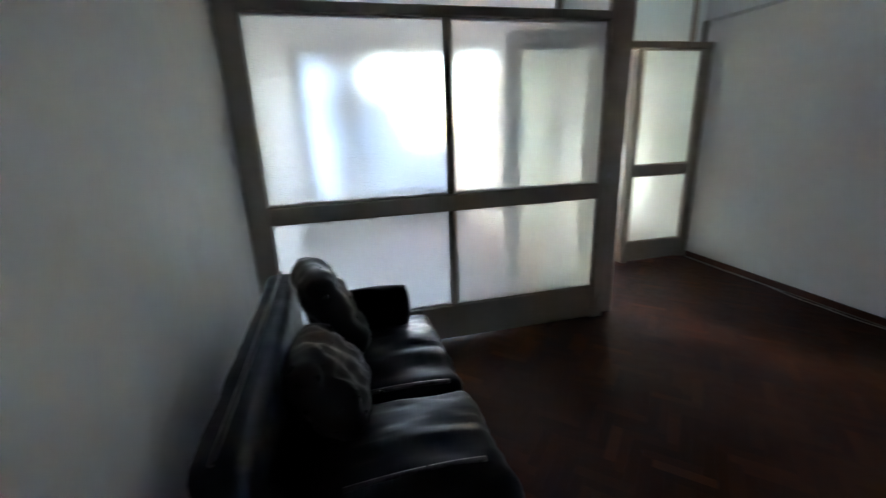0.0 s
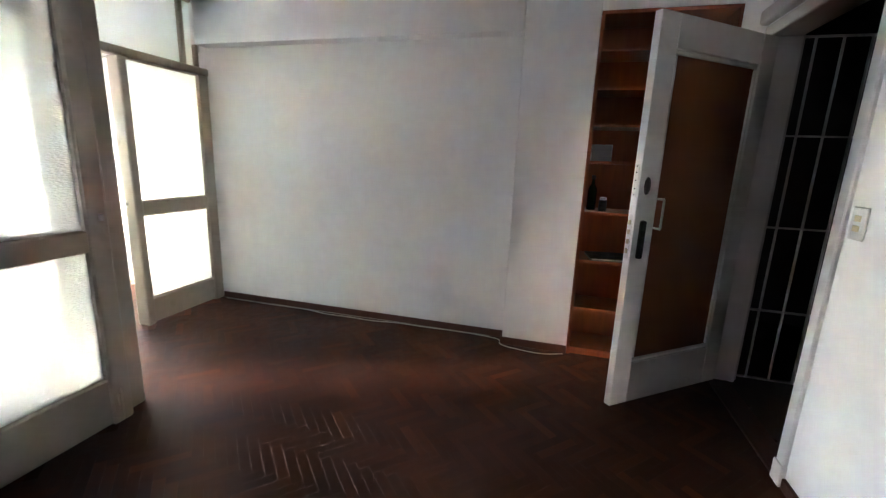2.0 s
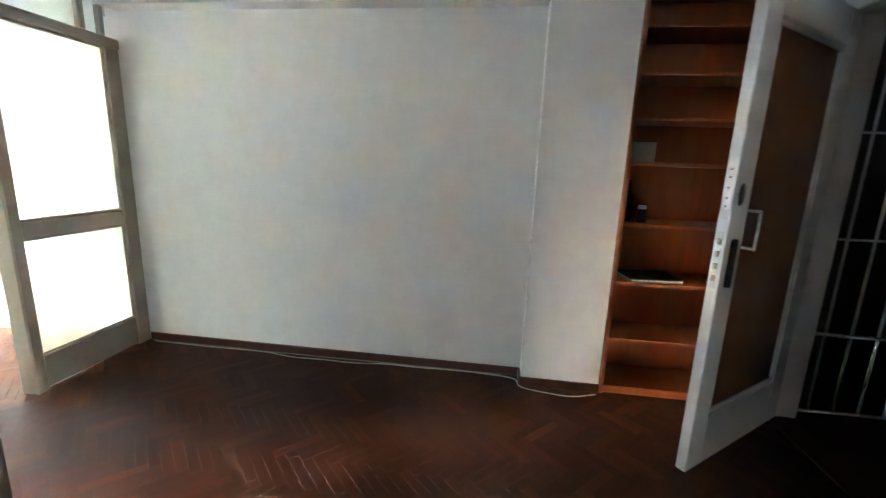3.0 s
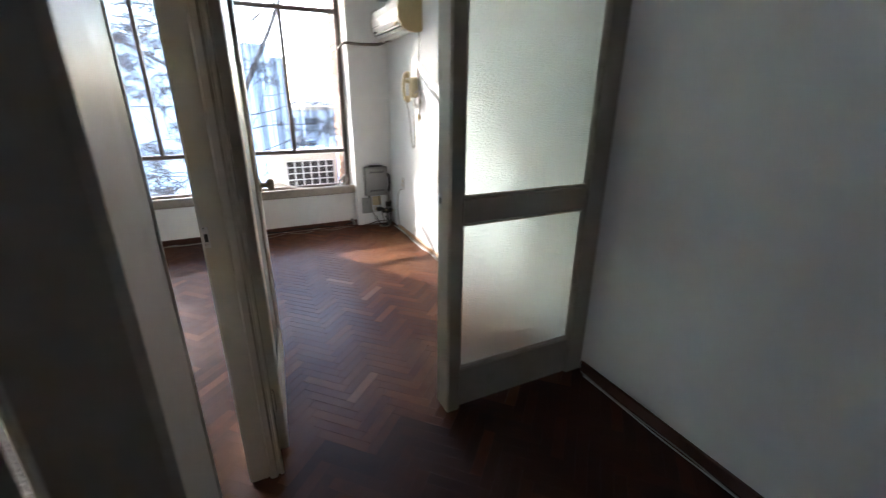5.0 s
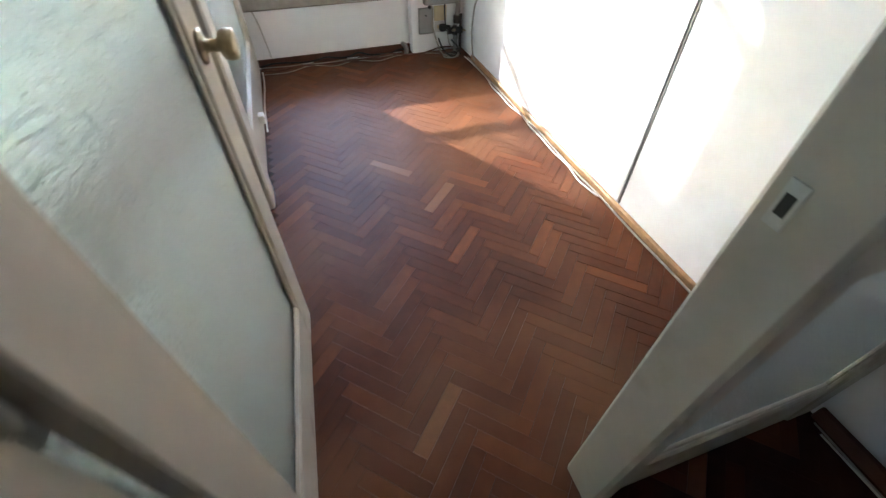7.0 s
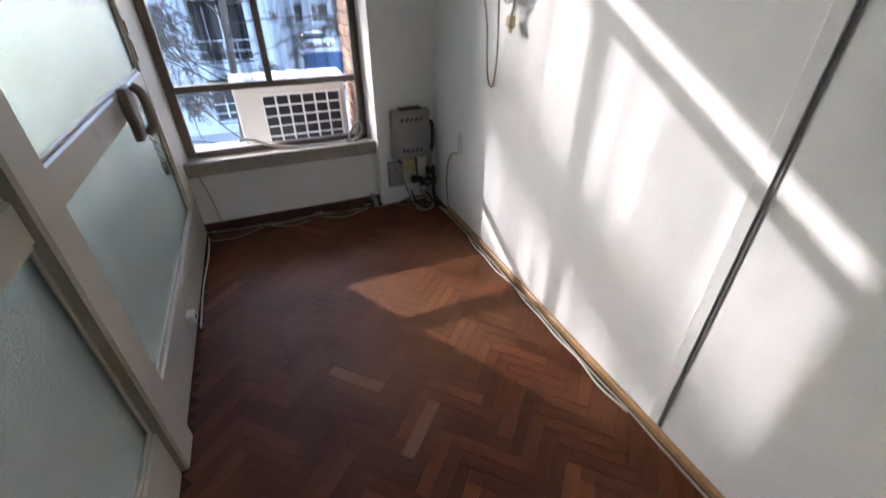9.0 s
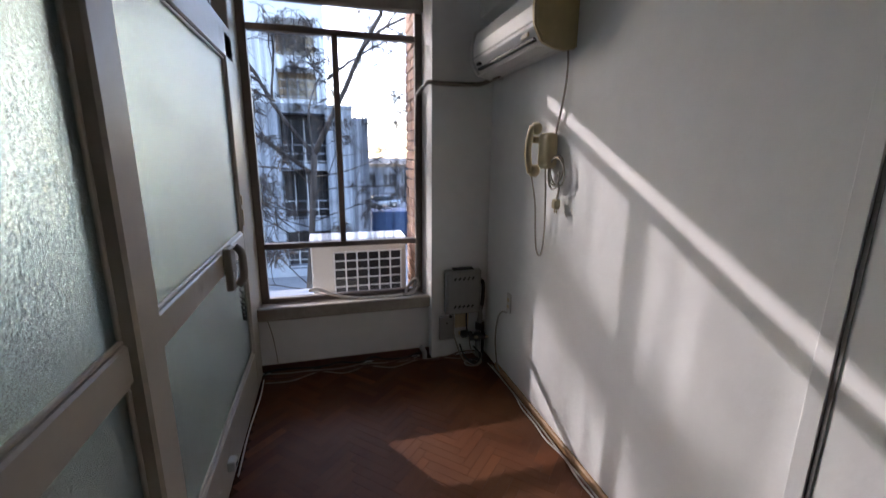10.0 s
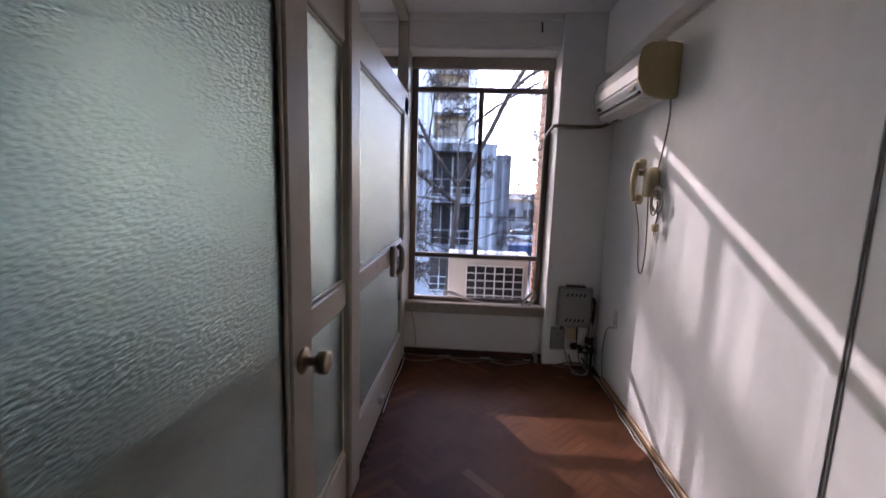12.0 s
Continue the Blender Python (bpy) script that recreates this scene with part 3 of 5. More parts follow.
def blind_box(x0, x1):
    b = thing("blind_box", "off-white painted roller blind box above the window", "blind box", kind="structure")
    part("front_board", bx(x0, x1, 2.965, 2.985, 2.30, 2.455, bevel=0.004), M_CEIL, b)
    part("cornice", bx(x0, x1, 2.945, 3.0, 2.455, 2.5, bevel=0.008), M_CEIL, b)
    part("bottom_board", bx(x0, x1, 2.985, 3.195, 2.275, 2.30, bevel=0.004), M_CEIL, b)
    part("rolled_slats", bx(x0, x1, 3.15, 3.19, 2.19, 2.276, bevel=0.01), M_SILL, b)


blind_box(-1.455, -0.385)
blind_box(XL, -1.53)


# ---- living room: entrance door, gate, bookshelf, sofa ----
def door_casing():
    c = thing("door_casing", "white painted timber door casing, chipped edges", "door frame", kind="structure")
    part("jamb", bx(-1.145, -1.082, YB - 0.15, YB + 0.016, 0, 2.05, bevel=0.006), M_WHITEWOOD, c)
    part("plinth_block", bx(-1.15, -1.076, YB - 0.002, YB + 0.022, 0, 0.10, bevel=0.004), M_WHITEWOOD, c)
    part("jamb", bx(-0.185, -0.117, YB - 0.15, YB + 0.012, 0, 2.05, bevel=0.006), M_WHITEWOOD, c)
    bm = bx(-1.145, -0.117, YB - 0.15, YB + 0.014, 2.05, 2.115, bevel=0.006)
    part("head", bm, M_WHITEWOOD, c)
    part("head_moulding", bx(-1.17, -0.116, YB + 0.002, YB + 0.055, 2.118, 2.20, bevel=0.02, seg=3), M_WHITEWOOD, c)
    part("threshold", bx(-1.082, -0.185, YB - 0.12, YB + 0.01, -0.01, 0.008, bevel=0.004), M_BASE, c)
    bm = bmesh.new()
    tube(bm, [(-1.078 - 0.004 * (k % 2), YB - 0.02 + 0.022 * (k % 2), 0.98 - k * 0.016) for k in range(15)], 0.004, 5, 3)
    part("door_chain", bm, M_DARK, c, "dark steel door chain hanging on the jamb", smooth=True)
    return c


door_casing()


def entrance_door():
    d = thing("door_entrance", "white painted entrance door with brown panel, standing open", "door", (-0.192, YB - 0.012, 0), math.degrees(math.atan2(0.685, -0.546)), kind="structure")
    w, zt, t = 0.880, 2.04, 0.022
    part("hinge_stile", bx(0, 0.125, -t, t, 0.012, zt, bevel=0.004), M_WHITEWOOD, d)
    part("lock_stile", bx(w - 0.125, w, -t, t, 0.012, zt, bevel=0.004), M_WHITEWOOD, d)
    part("bottom_rail", bx(0.125, w - 0.125, -t + 0.001, t - 0.001, 0.012, 0.255, bevel=0.004), M_WHITEWOOD, d)
    part("top_rail", bx(0.125, w - 0.125, -t + 0.001, t - 0.001, zt - 0.155, zt, bevel=0.004), M_WHITEWOOD, d)
    part("panel", bx(0.125, w - 0.125, -0.006, 0.004, 0.255, zt - 0.155), M_AMBER, d, "glossy amber-brown panel")
    bm = bmesh.new()
    for u0, u1, v0, v1 in ((0.125, w - 0.125, 0.255, 0.28), (0.125, w - 0.125, zt - 0.18, zt - 0.155), (0.125, 0.15, 0.28, zt - 0.18), (w - 0.15, w - 0.125, 0.28, zt - 0.18)):
        box(bm, u0, u1, 0.004, 0.016, v0, v1, 0.007)
    part("panel_moulding", bm, M_WHITEWOOD, d)
    # locks on the closing edge and the face
    part("upper_lock_plate", bx(w, w + 0.003, -0.012, 0.012, 1.18, 1.34), M_STEEL, d, "bright steel lock plate")
    part("lower_lock_plate", bx(w, w + 0.003, -0.011, 0.011, 0.86, 1.09), M_STEEL, d, "worn steel lock plate with bolts")
    bm = bmesh.new()
    for z in (0.90, 0.95, 1.0, 1.05):
        box(bm, w + 0.002, w + 0.012, -0.007, 0.007, z - 0.012, z + 0.012, 0.002)
    part("bolt", bm, M_BRASS, d)
    bm = bmesh.new()
    for z in (1.19, 1.22, 1.26, 1.30, 1.33):
        cyl(bm, (w + 0.0028, 0, z), (w + 0.0045, 0, z), 0.004, n=8)
    part("screw", bm, M_DARK, d)
    m = Matrix.Translation((w - 0.055, t, 1.235)) @ Matrix.Rotation(-math.pi / 2, 4, "X") @ Matrix.Diagonal((0.7, 1.5, 1, 1))
    part("upper_escutcheon", lathe(bmesh.new(), [(0.030, 0), (0.028, 0.005), (0.012, 0.008)], 18, m), M_DARK, d, "dark oval keyhole cover", smooth=True)
    bm = bx(w - 0.075, w - 0.040, t, t + 0.006, 0.86, 1.06, bevel=0.012, seg=3)
    part("lower_escutcheon", bm, M_DARK, d, "long dark lock cover")
    bm = bmesh.new()
    tube(bm, [(w - 0.135, t, 1.17), (w - 0.135, t + 0.04, 1.17), (w - 0.135, t + 0.045, 1.16), (w - 0.135, t + 0.045, 1.03), (w - 0.135, t + 0.04, 1.02), (w - 0.135, t, 1.02)], 0.006, 8, 4)
    part("pull_handle", bm, M_STEEL, d, "slim steel pull handle", smooth=True)
    for z in (0.25, 1.05, 1.80):
        bm = cyl(bmesh.new(), (-0.010, -0.016, z - 0.05), (-0.010, -0.016, z + 0.05), 0.009)
        part("hinge", bm, M_WHITEWOOD, d)
    return d


entrance_door()


def security_gate():
    g = thing("security_gate", "grey painted iron bar gate swung open in the dark hallway", "gate", (-0.15, -4.115, 0))
    part("hinge_post", bx(-0.014, 0.014, 0, 0.03, 0.01, 2.06, bevel=0.003), M_GATE, g)
    part("lock_post", bx(-0.014, 0.014, -0.92, -0.89, 0.01, 2.06, bevel=0.003), M_GATE, g)
    for z in (0.04, 0.49, 1.005, 1.53, 2.05):
        part("rail", bx(-0.012, 0.012, -0.89, 0.0, z - 0.005, z + 0.005, bevel=0.002), M_GATE, g)
    for k in range(7):
        y = -0.055 - k * 0.126
        part("bar", cyl(bmesh.new(), (0, y, 0.04), (0, y, 2.05), 0.0072, n=10), M_GATE, g)
    for z in (0.49, 1.05, 1.60, 1.85):
        part("hinge", bx(-0.02, 0.02, 0.028, 0.055, z - 0.035, z + 0.035, bevel=0.004), M_GATE, g)
    return g


security_gate()


def bookshelf():
    s = thing("bookshelf", "tall built-in mahogany bookshelf, nearly empty", "bookshelf", (0, 0, 0))
    xa, xb, ya, yb, zt = -0.125, 0.195, -3.812, -3.063, 2.24
    part("side_panel", bx(xa, xb, ya, ya + 0.02, 0, zt, bevel=0.002), M_SHELF, s)
    part("side_panel", bx(xa, xb, yb - 0.02, yb, 0, zt, bevel=0.002), M_SHELF, s)
    part("top_panel", bx(xa, xb, ya + 0.02, yb - 0.02, zt - 0.02, zt, bevel=0.002), M_SHELF, s)
    part("back_panel", bx(xb - 0.012, xb, ya + 0.02, yb - 0.02, 0, zt - 0.02), M_SHELF, s)
    for z in (0.055, 0.355, 0.695, 1.025, 1.355, 1.585, 1.805, 2.03):
        part("shelf", bx(xa + 0.006, xb - 0.012, ya + 0.02, yb - 0.02, z - 0.018, z, bevel=0.002), M_SHELF, s)
    part("plinth", bx(xa + 0.02, xa + 0.035, ya + 0.02, yb - 0.02, 0, 0.037), M_SHELF, s)
    return s


bookshelf()

card = thing("small_box", "small white cardboard box standing on a bookshelf board", "box", (-0.02, -3.155, 1.355))
part("carton", bx(-0.05, 0.05, -0.062, 0.062, 0, 0.105, bevel=0.002), M_PAPER, card)
part("flap", bx(-0.0525, -0.05, -0.060, 0.060, 0.052, 0.104), M_PAPER, card)
bot = thing("bottle", "dark green glass bottle on a bookshelf board", "bottle", (0.02, -3.13, 1.025))
part("glass_body", lathe(bmesh.new(), [(0.028, 0), (0.030, 0.004), (0.030, 0.13), (0.026, 0.15), (0.012, 0.18), (0.011, 0.215)], 20), M_GREENGLASS, bot, smooth=True)
part("cap", lathe(bmesh.new(), [(0.0135, 0.208), (0.0135, 0.232), (0.011, 0.235)], 16), M_DARK, bot)
jar = thing("small_jar", "small black jar beside the bottle on a shelf", "jar", (-0.03, -3.20, 1.025))
part("body", lathe(bmesh.new(), [(0.024, 0), (0.026, 0.004), (0.026, 0.07), (0.02, 0.075)], 18), M_BLACK, jar, smooth=True)
part("lid", lathe(bmesh.new(), [(0.022, 0.075), (0.022, 0.092), (0.018, 0.095)], 18), M_PLASTIC, jar)
fo = thing("folder", "thin grey folder lying on a bookshelf board", "folder", (0.0, -3.29, 0.695), 8)
part("cover", bx(-0.11, 0.11, -0.15, 0.15, 0, 0.006, bevel=0.002), M_FOLDER, fo)
part("papers", bx(-0.105, 0.105, -0.145, 0.14, 0.006, 0.016), M_PAPER, fo)
part("cover", bx(-0.108, 0.112, -0.147, 0.152, 0.016, 0.022, bevel=0.002), M_BLACK, fo)


def wall_plate(name, label, m, w, h, keys):
    """A switch or socket plate; local x across, y out of the wall, z up."""
    s = new(name)
    s.matrix_world = m
    tagged(s, label, name.replace("_", " "))
    part("plate", bx(-w / 2, w / 2, 0, 0.009, -h / 2, h / 2, bevel=0.003), M_PLASTIC, s)
    for z in keys:
        part("rocker", bx(-w * 0.22, w * 0.22, 0.009, 0.013, z - 0.011, z + 0.011, bevel=0.002), M_IVORY, s)
    return s


wall_plate("light_switch", "ivory light switch plate on the white wall", pose(-1.212, YB, 1.158), 0.078, 0.118, (0.018, -0.018))


def sofa():
    s = thing("sofa", "black leather sofa with creased seat cushions near the wall", "sofa", (-3.735, -2.53, 0))
    part("base", soft(bmesh.new(), 0.08, 0.73, 0.01, 1.25, 0.05, 0.27, 0.03, 8), M_LEATHER, s, smooth=True)
    part("seat_cushion", soft(bmesh.new(), 0.15, 0.785, 0.0, 0.56, 0.265, 0.405, 0.05, 30, 0.03, 0.015, 1.0), M_LEATHER, s, smooth=True)
    part("seat_cushion", soft(bmesh.new(), 0.15, 0.770, 0.57, 1.25, 0.265, 0.405, 0.05, 30, 0.03, 0.015, 4.0), M_LEATHER, s, smooth=True)
    part("backrest", soft(bmesh.new(), 0.0, 0.135, 0.0, 1.26, 0.05, 0.71, 0.04, 24, 0.0, 0.006, 2.0), M_LEATHER, s, smooth=True)
    bm = bmesh.new()
    tube(bm, [(0.06, 0.02, 0.712), (0.065, 0.6, 0.716), (0.06, 1.24, 0.712)], 0.008, 6, 6)
    part("back_piping", bm, M_SHINY, s, smooth=True)
    for y in (0.16, 0.565):
        bm = bmesh.new()
        tube(bm, [(0.30, y + 0.0, 0.428), (0.45, y + 0.004, 0.432), (0.60, y + 0.006, 0.428), (0.71, y + 0.008, 0.416)], 0.009, 6, 6)
        part("piping", bm, M_SHINY, s, smooth=True)
    for x in (0.14, 0.68):
        for y in (0.08, 1.17):
            part("foot", cyl(bmesh.new(), (x, y, 0), (x, y, 0.06), 0.022, 0.028), M_BLACK, s)
    return s


sofa()


def pillow(label, at, rx, ry, rz, a, b, h, seed, material):
    """A creased scatter cushion, thick in the middle and pinched at its corners."""
    bm = bmesh.new()
    n = 26
    for side in (1, -1):
        grid = []
        for i in range(n + 1):
            row = []
            for j in range(n + 1):
                u, v = 2 * i / n - 1, 2 * j / n - 1
                f = max(0, (1 - u ** 4)) ** 0.5 * max(0, (1 - v ** 4)) ** 0.5
                k = 1 - 0.10 * (abs(u) * abs(v)) ** 2
                w = 0.018 * noise.noise(Vector((u * 1.8 + seed, v * 4.0, side))) + 0.006 * noise.noise(Vector((u * 4 + seed, v * 8, side)))
                row.append(bm.verts.new((u * a * k, v * b * k, side * (h * f + w * f * 2))))
            grid.append(row)
        for i in range(n):
            for j in range(n):
                bm.faces.new((grid[i][j], grid[i + 1][j], grid[i + 1][j + 1], grid[i][j + 1]))
    bmesh.ops.remove_doubles(bm, verts=bm.verts[:], dist=1e-5)
    ob = new("cushion", mesh_of("cushion", bm, material, True))
    ob.matrix_world = pose(*at, rx, ry, rz)
    return tagged(ob, label, "cushion", "cushions on the sofa")


pillow("shiny black vinyl cushion leaning on the sofa back", (-3.45, -1.55, 0.625), 0, 64, 12, 0.22, 0.20, 0.085, 3.0, M_SHINY)
pillow("creased shiny black cushion lying on the sofa seat", (-3.46, -2.0, 0.545), 0, 52, -6, 0.17, 0.20, 0.085, 8.0, M_SHINY)
# the sofa's armrest, built as an upright cushion
pillow("square matt black armrest at the sofa end, shaped as a cushion", (-3.255, -1.385, 0.50), 82, 0, 0, 0.18, 0.115, 0.045, 5.0, M_LEATHER)


def cable(name, label, pts, r, material, category="cable", step=6):
    ob = new(name, mesh_of(name, tube(bmesh.new(), pts, r, 6, step), material, True))
    return tagged(ob, label, category)


rr = random.Random(11)
cable("floor_cable", "thin white cable lying along the baseboard", [(-0.03 - 0.012 * rr.random() - (0.03 if 4 < k < 8 else 0), -0.05 - k * 0.21, 0.004) for k in range(12)] + [(-0.06, -2.56, 0.004), (-0.15, -2.60, 0.004), (-0.19, -2.75, 0.004), (-0.20, -2.9, 0.004), (-0.15, -3.04, 0.004)], 0.0032, M_WHITECABLE)
cable("floor_cable", "thin dark cable lying along the baseboard", [(-0.024 - 0.008 * rr.random(), -0.02 - k * 0.19, 0.006) for k in range(14)], 0.003, M_CABLE)


# ---- narrow room with the air conditioner ----
def indoor_unit():
    a = thing("air_conditioner", "white split air conditioner with a yellowed end cap", "air conditioner", (0, 2.03, 1.765))
    L = 0.74
    def prism(bm, y0, y1, prof):
        r = [[bm.verts.new((x, y, z)) for x, z in prof] for y in (y0, y1)]
        k = len(prof)
        for i in range(k):
            bm.faces.new((r[0][i], r[0][(i + 1) % k], r[1][(i + 1) % k], r[1][i]))
        bm.faces.new(r[0][::-1]), bm.faces.new(r[1])
        return bm
    body = [(0, 0.02), (-0.09, 0.0), (-0.15, 0.03), (-0.185, 0.085), (-0.19, 0.16), (-0.175, 0.225), (-0.13, 0.25), (0, 0.25)]
    part("housing", prism(bmesh.new(), 0.025, L, body), M_PLASTIC, a)
    cap = [(-0.002, 0.005), (-0.05, -0.005), (-0.10, 0.0), (-0.16, 0.02), (-0.195, 0.08), (-0.2, 0.16), (-0.185, 0.235), (-0.15, 0.258), (-0.05, 0.26), (-0.002, 0.255)]
    bm = prism(bmesh.new(), 0.0, 0.028, cap)
    bmesh.ops.bevel(bm, geom=bm.edges[:], offset=0.006, segments=2, affect="EDGES")
    part("end_cap", bm, M_OLDPLASTIC, a, "yellowed plastic end cap")
    part("end_cap", prism(bmesh.new(), L - 0.002, L + 0.02, cap), M_PLASTIC, a)
    bm = bmesh.new()
    for z0 in (0.035,):
        box(bm, -0.172, -0.150, 0.06, L - 0.03, z0, z0 + 0.014, 0.003)
    part("air_slot", bm, M_BLACK, a)
    part("louvre", bx(-0.168, -0.10, 0.05, L - 0.02, 0.006, 0.014, bevel=0.003), M_PLASTIC, a)
    part("front_seam", bx(-0.1915, -0.186, 0.04, L - 0.01, 0.098, 0.102), M_GREYBOX, a)
    part("badge", bx(-0.186, -0.170, L - 0.09, L - 0.05, 0.055, 0.068), M_BLACK, a)
    part("indicator", bx(-0.184, -0.172, 0.09, 0.15, 0.055, 0.075, bevel=0.003), M_IVORY, a)
    return a


indoor_unit()
cable("air_conditioner_pipe", "brown taped pipe from the air conditioner to the window", [(-0.06, 2.70, 1.775), (-0.07, 2.86, 1.765), (-0.12, 2.905, 1.755), (-0.30, 2.905, 1.750), (-0.405, 2.91, 1.755), (-0.412, 2.99, 1.75), (-0.415, 3.12, 1.73), (-0.425, 3.165, 1.66), (-0.425, 3.17, 1.2), (-0.425, 3.17, 0.62), (-0.44, 3.16, 0.457)], 0.013, M_FRAME, "pipe")
cable("pipe_bundle", "tangle of pale taped pipe ends on the sill", [(-0.44, 3.16, 0.477), (-0.47, 3.13, 0.417), (-0.52, 3.11, 0.403), (-0.50, 3.16, 0.437), (-0.45, 3.13, 0.507), (-0.43, 3.12, 0.457), (-0.49, 3.10, 0.402), (-0.56, 3.13, 0.403)], 0.011, M_CABLE, "pipe")
cable("drain_hose", "white flexible hose lying across the window sill", [(-0.50, 3.13, 0.400), (-0.66, 3.10, 0.400), (-0.85, 3.12, 0.401), (-1.0, 3.15, 0.427), (-1.10, 3.18, 0.462), (-1.16, 3.185, 0.457)], 0.011, M_WHITECABLE, "hose")
cable("power_cable", "black air conditioner cable hanging down the wall", [(-0.02, 2.07, 1.78), (-0.012, 2.075, 1.70), (-0.014, 2.085, 1.60), (-0.014, 2.12, 1.48), (-0.016, 2.155, 1.36), (-0.02, 2.16, 1.30)], 0.0045, M_CABLE)
loop = []
for k in range(25):
    a = k * 0.72
    r = 0.056 + 0.010 * math.sin(k * 0.9)
    loop.append((-0.018 - 0.0009 * k + 0.004 * math.sin(k), 2.085 + r * math.sin(a) + 0.012 * math.sin(k * 0.37), 1.27 + r * 1.15 * math.cos(a)))
cable("coiled_cable", "coil of pale power cable hanging on the wall", loop + [(-0.03, 2.07, 1.26), (-0.03, 2.05, 1.20), (-0.03, 2.065, 1.15)], 0.0042, M_CABLE, step=4)
plug = thing("power_plug", "ivory mains plug dangling from the coiled cable", "plug", (-0.03, 2.065, 1.125))
part("plug_body", bx(-0.014, 0.014, -0.018, 0.018, -0.012, 0.03, bevel=0.006), M_IVORY, plug)
for y in (-0.008, 0.008):
    part("pin", bx(-0.0015, 0.0015, y - 0.003, y + 0.003, -0.03, -0.012), M_BRASS, plug)
cable("wall_conduit", "thin white cable clipped under the ceiling beam", [(-0.008, 2.24, 2.108), (-0.008, 1.8, 2.106), (-0.008, 1.0, 2.106), (-0.008, 0.12, 2.108)], 0.006, M_WHITECABLE)
hook = thing("wall_hook", "small ivory insulator ring on the wall", "hook", (0, 2.225, 2.075))
part("ring", lathe(bmesh.new(), [(0.022, 0), (0.026, 0.006), (0.026, 0.03), (0.02, 0.036), (0.012, 0.036), (0.012, 0.010)], 18, Matrix.Translation((-0.002, 0, 0)) @ Matrix.Rotation(-math.pi / 2, 4, "Y")), M_IVORY, hook, smooth=True)


def wall_phone():
    p = thing("wall_phone", "ivory wall telephone with its handset on the hook", "telephone", (0, 2.165, 1.37))
    part("base", soft(bmesh.new(), -0.065, -0.001, -0.05, 0.045, -0.085, 0.075, 0.025, 8), M_IVORY, p, smooth=True)
    bm = bmesh.new()
    tube(bm, [(-0.085, 0.053, 0.105), (-0.098, 0.055, 0.05), (-0.102, 0.056, 0.0), (-0.098, 0.055, -0.05), (-0.085, 0.053, -0.105)], 0.016, 10, 5)
    part("handset", bm, M_IVORY, p, smooth=True)
    for z in (0.095, -0.095):
        part("earpiece", lathe(bmesh.new(), [(0.018, 0), (0.027, 0.006), (0.029, 0.03), (0.022, 0.04)], 18, Matrix.Translation((-0.088, 0.053, z)) @ Matrix.Rotation(math.pi / 2, 4, "Y")), M_IVORY, p, smooth=True)
    part("cradle", bx(-0.085, -0.05, 0.035, 0.065, 0.03, 0.06, bevel=0.006), M_IVORY, p)
    bm = bmesh.new()
    tube(bm, [(-0.08, 0.053, -0.11), (-0.05, 0.056, -0.25), (-0.04, 0.055, -0.40), (-0.035, 0.045, -0.475), (-0.032, 0.02, -0.50), (-0.03, 0.0, -0.47), (-0.03, -0.012, -0.36), (-0.035, -0.01, -0.20), (-0.04, -0.005, -0.08)], 0.0042, 6, 6)
    part("cord", bm, M_CABLE, p, "grey handset cord in a long loop", smooth=True)
    return p


wall_phone()


def intercom():
    p = thing("intercom", "taupe intercom handset fixed to the partition rail", "intercom", (-1.448, 2.345, 0.86))
    part("base", bx(0, 0.032, -0.045, 0.045, -0.10, 0.09, bevel=0.008, seg=2), M_BROWNPH, p)
    bm = bmesh.new()
    tube(bm, [(0.038, 0.018, 0.088), (0.062, 0.018, 0.06), (0.066, 0.018, 0.0), (0.062, 0.018, -0.055), (0.038, 0.018, -0.085)], 0.017, 10, 5)
    part("handset", bm, M_BROWNPH, p, smooth=True)
    part("button", bx(0.031, 0.036, -0.03, -0.015, -0.04, -0.02, bevel=0.002), M_PLASTIC, p)
    bm = bmesh.new()
    pts = []
    for k in range(60):
        t = k / 59
        pts.append((0.045 + 0.008 * math.cos(k * 1.3), 0.018 + 0.035 * t + 0.008 * math.sin(k * 1.3), -0.09 - 0.17 * math.sin(t * 2.4)))
    tube(bm, pts, 0.0032, 5, 1)
    part("cord", bm, M_BLACK, p, "black coiled cord", smooth=True)
    return p


intercom()


